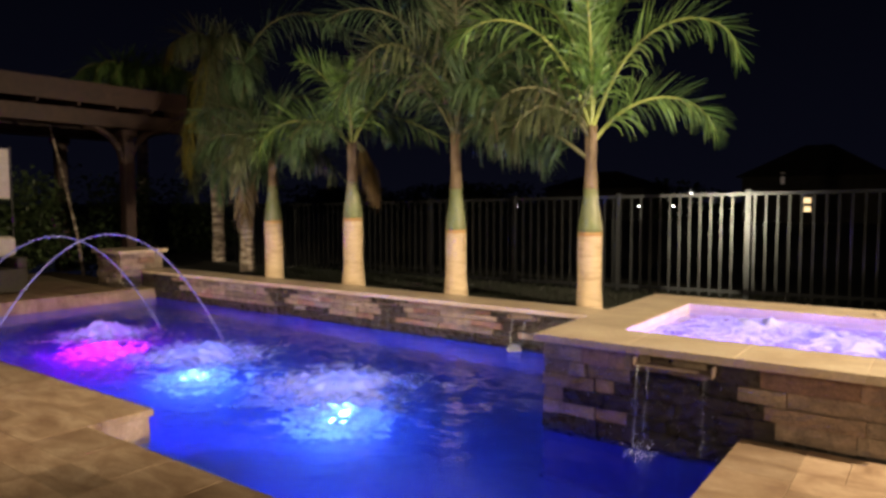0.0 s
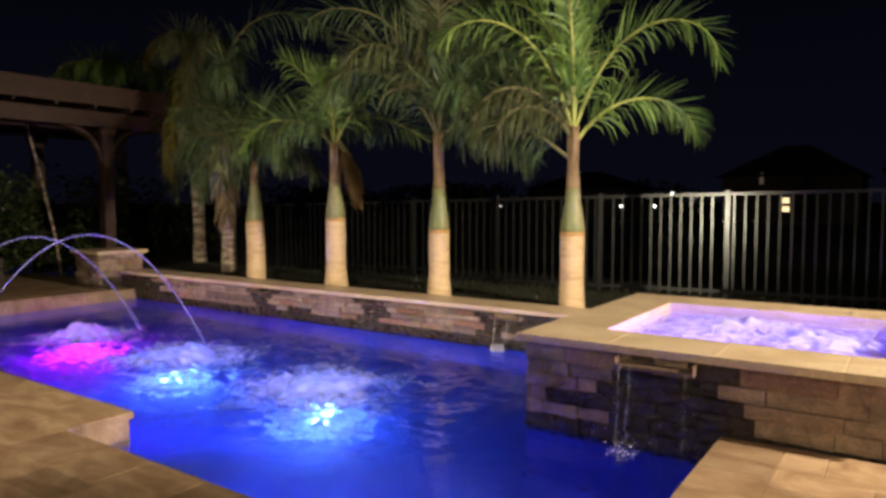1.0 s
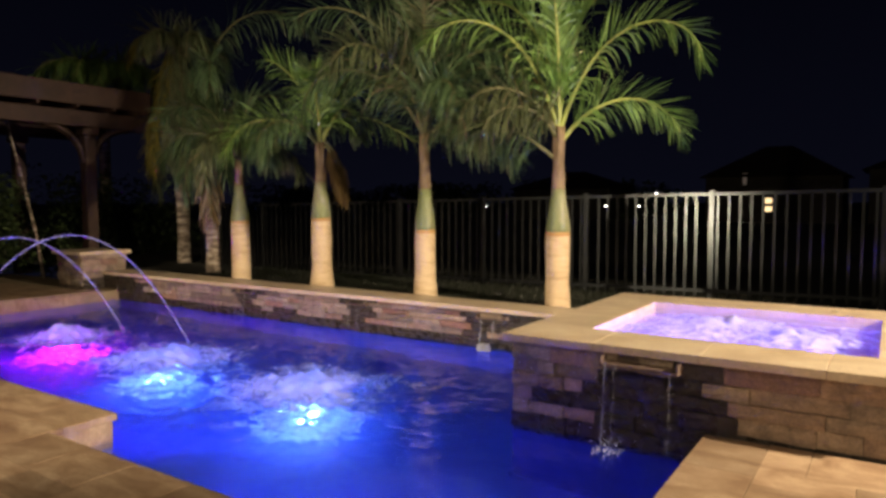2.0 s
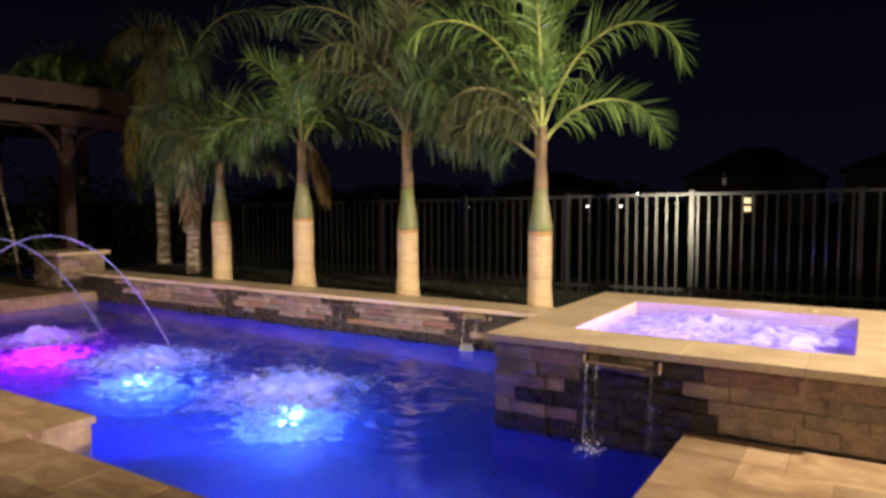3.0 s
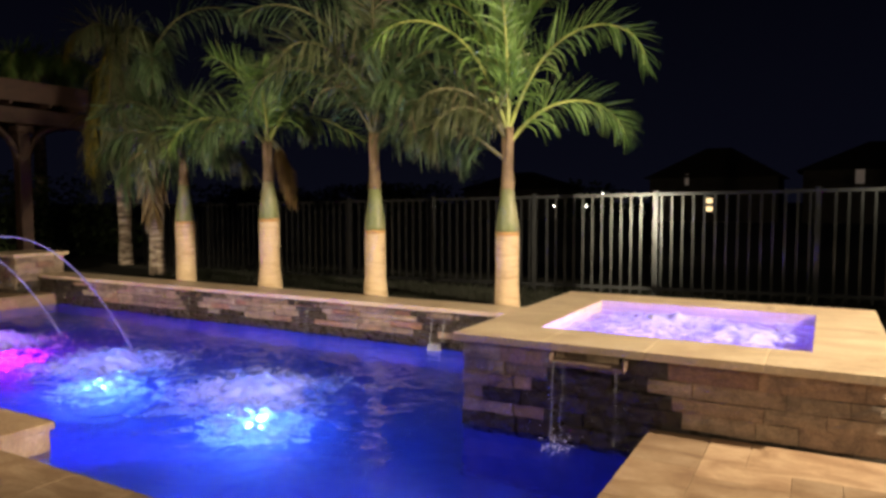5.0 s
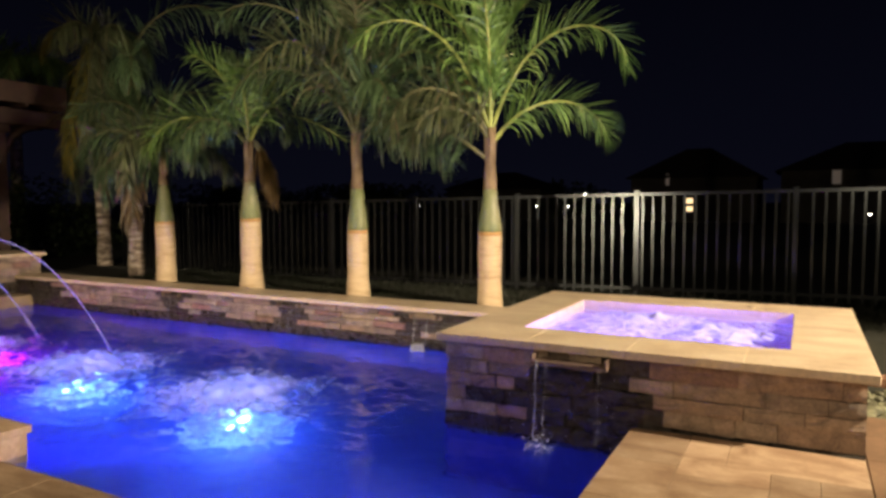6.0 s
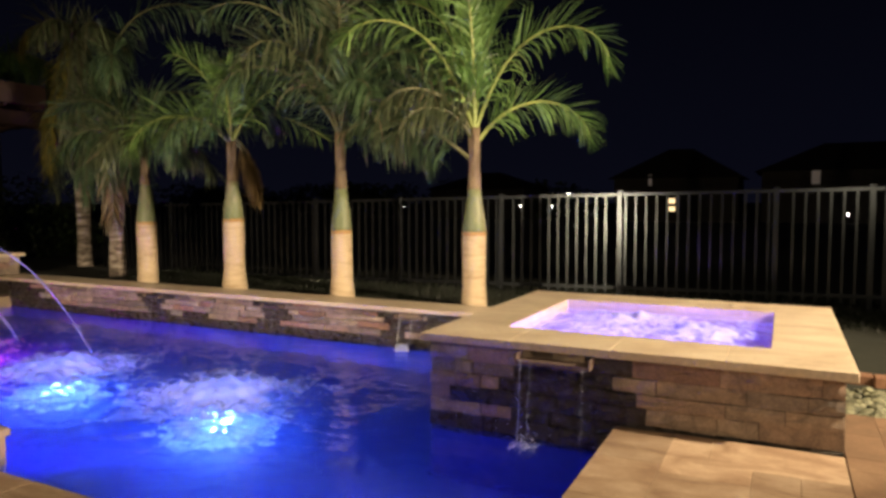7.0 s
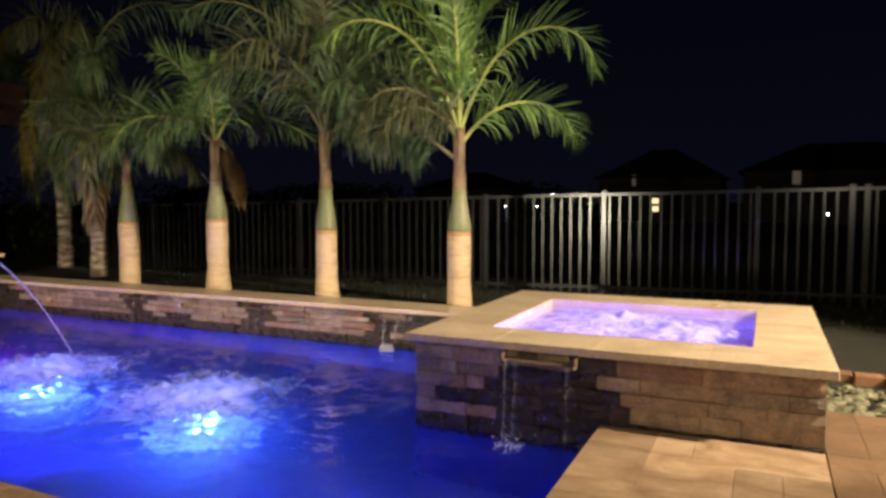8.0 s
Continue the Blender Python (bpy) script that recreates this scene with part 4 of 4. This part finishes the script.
def grass(seed, count, x0, x1, y0, y1, z, h):
    rnd, vs, fs = random.Random(seed), [], []
    for _ in range(count):
        x, y, a = rnd.uniform(x0, x1), rnd.uniform(y0, y1), rnd.uniform(0, math.tau)
        dx, dy, hh = math.cos(a) * 0.006, math.sin(a) * 0.006, h * rnd.uniform(0.5, 1.2)
        i = len(vs)
        lx, ly = rnd.uniform(-0.03, 0.03), rnd.uniform(-0.03, 0.03)
        vs += [(x - dx, y - dy, z), (x + dx, y + dy, z), (x + lx, y + ly, z + hh)]
        fs.append((i, i + 1, i + 2))
    me = bpy.data.meshes.new("grass")
    me.from_pydata(vs, [], fs)
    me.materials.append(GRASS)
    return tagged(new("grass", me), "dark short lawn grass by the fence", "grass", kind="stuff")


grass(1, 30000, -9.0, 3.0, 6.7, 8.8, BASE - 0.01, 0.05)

# ---------------------------------------------------------------- far shore
def hip_house(x0, x1, y0, y1, eave, ridge, label):
    h = thing("house", (x0 + x1) / 2, (y0 + y1) / 2, -0.35, label, "house", "houses across the lake")
    hi = h.matrix_basis.inverted()
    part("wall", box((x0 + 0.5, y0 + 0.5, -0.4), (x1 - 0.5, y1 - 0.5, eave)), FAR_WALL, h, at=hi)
    rb, d = bmesh.new(), (y1 - y0) / 2
    lo = [rb.verts.new(v) for v in ((x0, y0, eave), (x1, y0, eave), (x1, y1, eave), (x0, y1, eave))]
    tp = [rb.verts.new(v) for v in ((x0 + d, y0 + d, ridge), (x1 - d, y0 + d, ridge))]
    for f in ((lo[0], lo[1], tp[1], tp[0]), (lo[1], lo[2], tp[1]), (lo[2], lo[3], tp[0], tp[1]), (lo[3], lo[0], tp[0]), lo[::-1]):
        rb.faces.new(f)
    part("roof", rb, ROOF, h, at=hi)
    return h, hi


def pane(h, hi, x, y, z, w, ht, material):
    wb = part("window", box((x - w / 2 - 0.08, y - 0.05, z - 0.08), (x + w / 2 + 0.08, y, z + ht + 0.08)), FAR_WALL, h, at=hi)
    part("pane", box((x - w / 2, y - 0.07, z), (x + w / 2, y - 0.052, z + ht)), material, wb)


h1, i1 = hip_house(-13.9, -2.9, 60, 69, 3.3, 6.0, "single-storey hip-roofed house across the lake at night")
pane(h1, i1, -8.53, 60.5, 1.18, 0.5, 0.42, PANE)
pane(h1, i1, -8.52, 60.5, 0.52, 0.5, 0.4, PANE)
pane(h1, i1, -10.35, 60.5, 2.7, 0.3, 0.9, DIM_PANE)
h2, i2 = hip_house(-2.2, 13.0, 60, 70, 3.7, 6.1, "wide hip-roofed house across the lake at night")
pane(h2, i2, 2.1, 60.5, 2.65, 0.6, 1.2, DIM_PANE)
h3, i3 = hip_house(-33.0, -22.0, 62, 71, 2.6, 4.4, "low hip-roofed house across the lake at night")
for lx, lz in ((-21.38, 0.95), (-18.42, 0.95), (-16.95, 2.02), (4.2, 0.36), (-33.5, 0.93)):
    fl = thing("garden_lamp", lx, 58.6, -0.35, "small lit white lamp on a dark pole across the lake", "lamp", "lamps across the lake")
    part("pole", tube([(0, 0, 0), (0, 0, lz + 0.35)], 0.04, 8), DARK_METAL, fl)
    gb = bmesh.new()
    bmesh.ops.create_icosphere(gb, subdivisions=2, radius=0.07 if lz != 0.93 else 0.04)
    part("globe", gb, FAR_LAMP, fl, "glowing globe", at=pose(0, 0, lz + 0.35))
rnd = random.Random(21)
cs = [((rnd.uniform(-75, -14), rnd.uniform(63, 72), rnd.uniform(0.6, 2.6)), (2.2, 2.2, rnd.uniform(1.0, 1.7))) for _ in range(60)]
shrub("far_trees", 5, cs, 9000, 0.6, "dark belt of far trees on the other shore", "trees", HEDGE_LEAF, "stuff")

# ---------------------------------------------------------------- house behind the terrace, with its floodlights
tagged(part("wall_south", box((-14, -4.6, -0.03), (4, -4.3, 5.6)), HOUSE_WALL), "plain stucco house wall behind the terrace", "house wall", kind="structure")
tagged(part("wall_east", box((5.9, -4.6, -0.31), (6.2, 5.5, 5.6)), HOUSE_WALL), "plain stucco house wall beside the terrace", "house wall", kind="structure")
tagged(part("ceiling_soffit", box((-14, -4.6, 5.6), (4, -3.9, 5.75)), HOUSE_WALL), "plain stucco soffit of the house roof", "soffit", kind="structure")
for eye, target, watts, size, cone, arm in FLOODS:
    f = thing("floodlight", eye[0], eye[1], eye[2], "warm floodlight on a wall bracket of the house", "floodlight", "house floodlights")
    aim = (Vector(target) - Vector(eye)).normalized()
    part("bracket", tube([arm, (0, 0, 0)], 0.02, 8), DARK_METAL, f)
    part("lamp_head", tube([(0, 0, 0), aim * 0.05, aim * 0.08], [0.05, 0.09, 0.1], 16), DARK_METAL, f)
    lamp("flood_lamp", "SPOT", Vector(eye) + aim * 0.25, watts, WARM, size, target=target, spot=cone)

# ---------------------------------------------------------------- deck tiles, coping and ledger stones
def tile_mesh(w, d, h, bevel, name="tile", material=TRAVERTINE):
    me = bpy.data.meshes.new(name)
    b = box((-w / 2, -d / 2, -h), (w / 2, d / 2, 0), bevel)
    b.to_mesh(me)
    b.free()
    me.materials.append(material)
    return me


CELL = 0.2032
TILE = {(a, b): tile_mesh(a * CELL - 0.0025, b * CELL - 0.0025, 0.032, 0.001) for a, b in ((3, 2), (2, 3), (2, 2), (2, 1), (1, 2), (1, 1))}
rnd = random.Random(77)


BROWN_TILE = {k: tile_mesh(k[0] * CELL - 0.0025, k[1] * CELL - 0.0025, 0.032, 0.001, "tile", BROWN_STONE) for k in TILE}


def lay_tiles(x0, y0, x1, y1, meshes=TILE):
    nx, ny = int(round((x1 - x0) / CELL)), int(round((y1 - y0) / CELL))
    sx, sy = (x1 - x0) / (nx * CELL), (y1 - y0) / (ny * CELL)
    used = set()
    for j in range(ny):
        for i in range(nx):
            if (i, j) in used:
                continue
            opts = [(3, 2), (3, 2), (2, 3), (2, 2), (2, 2), (2, 1), (1, 2)]
            rnd.shuffle(opts)
            for a, b in opts + [(1, 1)]:
                cells = [(i + p, j + q) for p in range(a) for q in range(b)]
                if i + a <= nx and j + b <= ny and not any(c in used for c in cells):
                    used.update(cells)
                    o = new("tile", meshes[a, b])
                    o.parent = deck
                    o.matrix_basis = pose(x0 + (i + a / 2) * CELL * sx, y0 + (j + b / 2) * CELL * sy, rnd.uniform(-0.0006, 0.0006)) @ Matrix.Diagonal((sx, sy, 1, 1))
                    break


CW = 0.305  # coping width
lay_tiles(-8.6, YN - CW - 1.62, XN - CW, YN - CW)
lay_tiles(XN - CW, Y0 - CW - 1.22, -1.2, Y0 - CW)
lay_tiles(X1 + CW, 1.95, SPA[1], SPA[2] - 0.02)
lay_tiles(SPA[1] + 0.005, 1.95, 1.90, 4.79, BROWN_TILE)
lay_tiles(-12.2, 2.6, X0 - CW, 5.4)
lay_tiles(-1.198, Y0 - CW - 1.22, 1.9, Y0 - CW)


def coping(x0, y0, x1, y1, along):
    """A run of rounded coping slabs that overhang the pool by 3 cm."""
    n = max(1, round((x1 - x0 if along == "x" else y1 - y0) / 0.46))
    for i in range(n):
        if along == "x":
            w, d, cx, cy = (x1 - x0) / n, y1 - y0, x0 + (x1 - x0) * (i + 0.5) / n, (y0 + y1) / 2
        else:
            w, d, cx, cy = x1 - x0, (y1 - y0) / n, (x0 + x1) / 2, y0 + (y1 - y0) * (i + 0.5) / n
        o = new("coping_slab", tile_mesh(w - 0.002, d - 0.002, 0.045, 0.003, "coping_slab", TRAVERTINE))
        o.parent, o.matrix_basis = deck, pose(cx, cy, -0.0006)


coping(-9.9, YN - CW, XN + 0.03, YN + 0.03, "x")
coping(XN - CW + 0.0, Y0 - CW, XN + 0.03, YN - CW - 0.002, "y")
coping(XN + 0.032, Y0 - CW, X1 + CW, Y0 + 0.03, "x")
coping(X1 - 0.03, Y0 + 0.032, X1 + CW, SPA[2] - 0.03, "y")
coping(X0 - CW, YN - CW, X0 + 0.03, 5.64, "y")
# a facing of tan stone between the coping and the water
fb = bmesh.new()
add_box(fb, (X0, YN, -0.30), (XN + 0.0, YN + 0.008, -0.046))
add_box(fb, (XN, Y0, -0.30), (XN + 0.008, YN + 0.008, -0.046))
add_box(fb, (XN + 0.008, Y0, -0.30), (X1, Y0 + 0.008, -0.046))
add_box(fb, (X0, YN + 0.008, -0.30), (X0 + 0.008, 5.44, -0.046))
add_box(fb, (X1 - 0.008, Y0 + 0.008, -0.30), (X1, SPA[2], -0.046))
part("waterline_facing", fb, TRAVERTINE, deck)


def cap_run(parent, x0, y0, x1, y1, top, thick, piece, at=None):
    along = "x" if x1 - x0 >= y1 - y0 else "y"
    n = max(1, round(max(x1 - x0, y1 - y0) / piece))
    for i in range(n):
        if along == "x":
            w, d, cx, cy = (x1 - x0) / n, y1 - y0, x0 + (x1 - x0) * (i + 0.5) / n, (y0 + y1) / 2
        else:
            w, d, cx, cy = x1 - x0, (y1 - y0) / n, (x0 + x1) / 2, y0 + (y1 - y0) * (i + 0.5) / n
        o = new("cap_slab", tile_mesh(w - 0.0015, d - 0.0015, thick, 0.003, "cap_slab", CAP_STONE))
        o.parent, o.matrix_basis = parent, (at or Matrix()) @ pose(cx, cy, top)


cap_run(wall, -10.3, 5.955, SPA[0] - 0.06, 6.41, 0.24, 0.045, 0.62)
cap_run(spa, SPA[0] - 0.05, SPA[2] - 0.05, SPA[1] + 0.05, SI[2], CAPZ, 0.05, 0.61, back)
cap_run(spa, SPA[0] - 0.05, SI[3], SPA[1] + 0.05, SPA[3] + 0.05, CAPZ, 0.05, 0.61, back)
cap_run(spa, SPA[0] - 0.05, SI[2], SI[0], SI[3], CAPZ, 0.05, 0.5, back)
cap_run(spa, SI[1], SI[2], SPA[1] + 0.05, SI[3], CAPZ, 0.05, 0.5, back)


def stone_mesh(seed, material):
    """A unit stone, front towards -y, with a split, uneven face and chipped edges."""
    r, b = random.Random(seed), bmesh.new()
    nx, nz = 4, 3
    g = [[b.verts.new(((i / nx - 0.5), -1 + (r.uniform(0, 0.28) if 0 < i < nx and 0 < j < nz else r.uniform(0.12, 0.38)), (j / nz - 0.5) + (r.uniform(-0.035, 0.035) if j in (0, nz) else 0))) for j in range(nz + 1)] for i in range(nx + 1)]
    for i in range(nx):
        for j in range(nz):
            b.faces.new((g[i][j], g[i + 1][j], g[i + 1][j + 1], g[i][j + 1]))
    rim = [g[i][0] for i in range(nx + 1)] + [g[nx][j] for j in range(1, nz + 1)] + [g[i][nz] for i in range(nx - 1, -1, -1)] + [g[0][j] for j in range(nz - 1, 0, -1)]
    bk = [b.verts.new((v.co.x, 0.3, v.co.z)) for v in rim]
    for i in range(len(rim)):
        k = (i + 1) % len(rim)
        b.faces.new((rim[k], rim[i], bk[i], bk[k]))
    me = bpy.data.meshes.new("stone")
    b.to_mesh(me)
    b.free()
    me.materials.append(material)
    return me


DRY = [stone_mesh(100 + i, STONE) for i in range(10)]
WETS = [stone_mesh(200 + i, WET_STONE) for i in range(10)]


def lay_stones(parent, u0, u1, z0, z1, place, wet, heights, lengths, skip=None, seed=1, small=None):
    """Courses of ledger stone on an upright face; place(u, z) gives the pose of a stone's middle."""
    r = random.Random(seed)
    z = z0
    while z < z1 - 0.02:
        h = min(r.uniform(*heights), z1 - z)
        if z1 - z - h < 0.025:
            h = z1 - z
        u = u0
        while u < u1 - 0.01:
            l = r.uniform(*lengths) * (small(u) if small else 1.0)
            if u1 - u - l < lengths[0] * 0.5:
                l = u1 - u
            c, cz = u + l / 2, z + h / 2
            if not (skip and skip(c, cz)):
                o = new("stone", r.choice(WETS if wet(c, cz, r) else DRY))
                o.parent = parent
                o.matrix_basis = place(c, cz) @ Matrix.Diagonal((l - 0.004, r.uniform(0.022, 0.066), h - r.uniform(0.003, 0.008), 1))
            u += l
        z += h


def wall_wet(x, z, r):
    if z < -0.105 or x < -9.3 + r.uniform(-0.2, 0.2):
        return True
    if x > -3.75 + r.uniform(-0.15, 0.15):
        return r.random() < 0.75
    return any(abs(x - s) < 0.18 for s in SLOTS) or (z < -0.02 and r.random() < 0.2)


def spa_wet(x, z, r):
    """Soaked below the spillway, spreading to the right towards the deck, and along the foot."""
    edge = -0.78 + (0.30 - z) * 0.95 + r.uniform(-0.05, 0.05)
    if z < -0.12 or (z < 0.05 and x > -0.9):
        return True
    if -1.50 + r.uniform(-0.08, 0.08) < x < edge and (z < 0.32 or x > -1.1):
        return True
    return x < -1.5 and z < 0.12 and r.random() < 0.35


lay_stones(wall, -10.3, SPA[0], -0.24, 0.193, lambda u, z: pose(u, Y1 + 0.036, z), wall_wet, (0.045, 0.075), (0.13, 0.42), seed=4)
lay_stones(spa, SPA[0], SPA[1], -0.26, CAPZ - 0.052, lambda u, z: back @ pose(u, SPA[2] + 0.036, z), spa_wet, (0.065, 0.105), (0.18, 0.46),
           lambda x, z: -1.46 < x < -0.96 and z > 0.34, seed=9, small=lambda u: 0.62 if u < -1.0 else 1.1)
pb_ = pier.matrix_basis.inverted()
lay_stones(pier, -11.06, -10.34, -0.1, 0.503, lambda u, z: pb_ @ pose(u, 5.69, z), lambda x, z, r: z < -0.02, (0.06, 0.10), (0.16, 0.4), seed=14)
lay_stones(pier, 5.66, 6.38, -0.28, 0.503, lambda u, z: pb_ @ pose(-10.37, u, z, 0, 0, 90), lambda x, z, r: z < 0.16, (0.06, 0.10), (0.16, 0.4), seed=15)
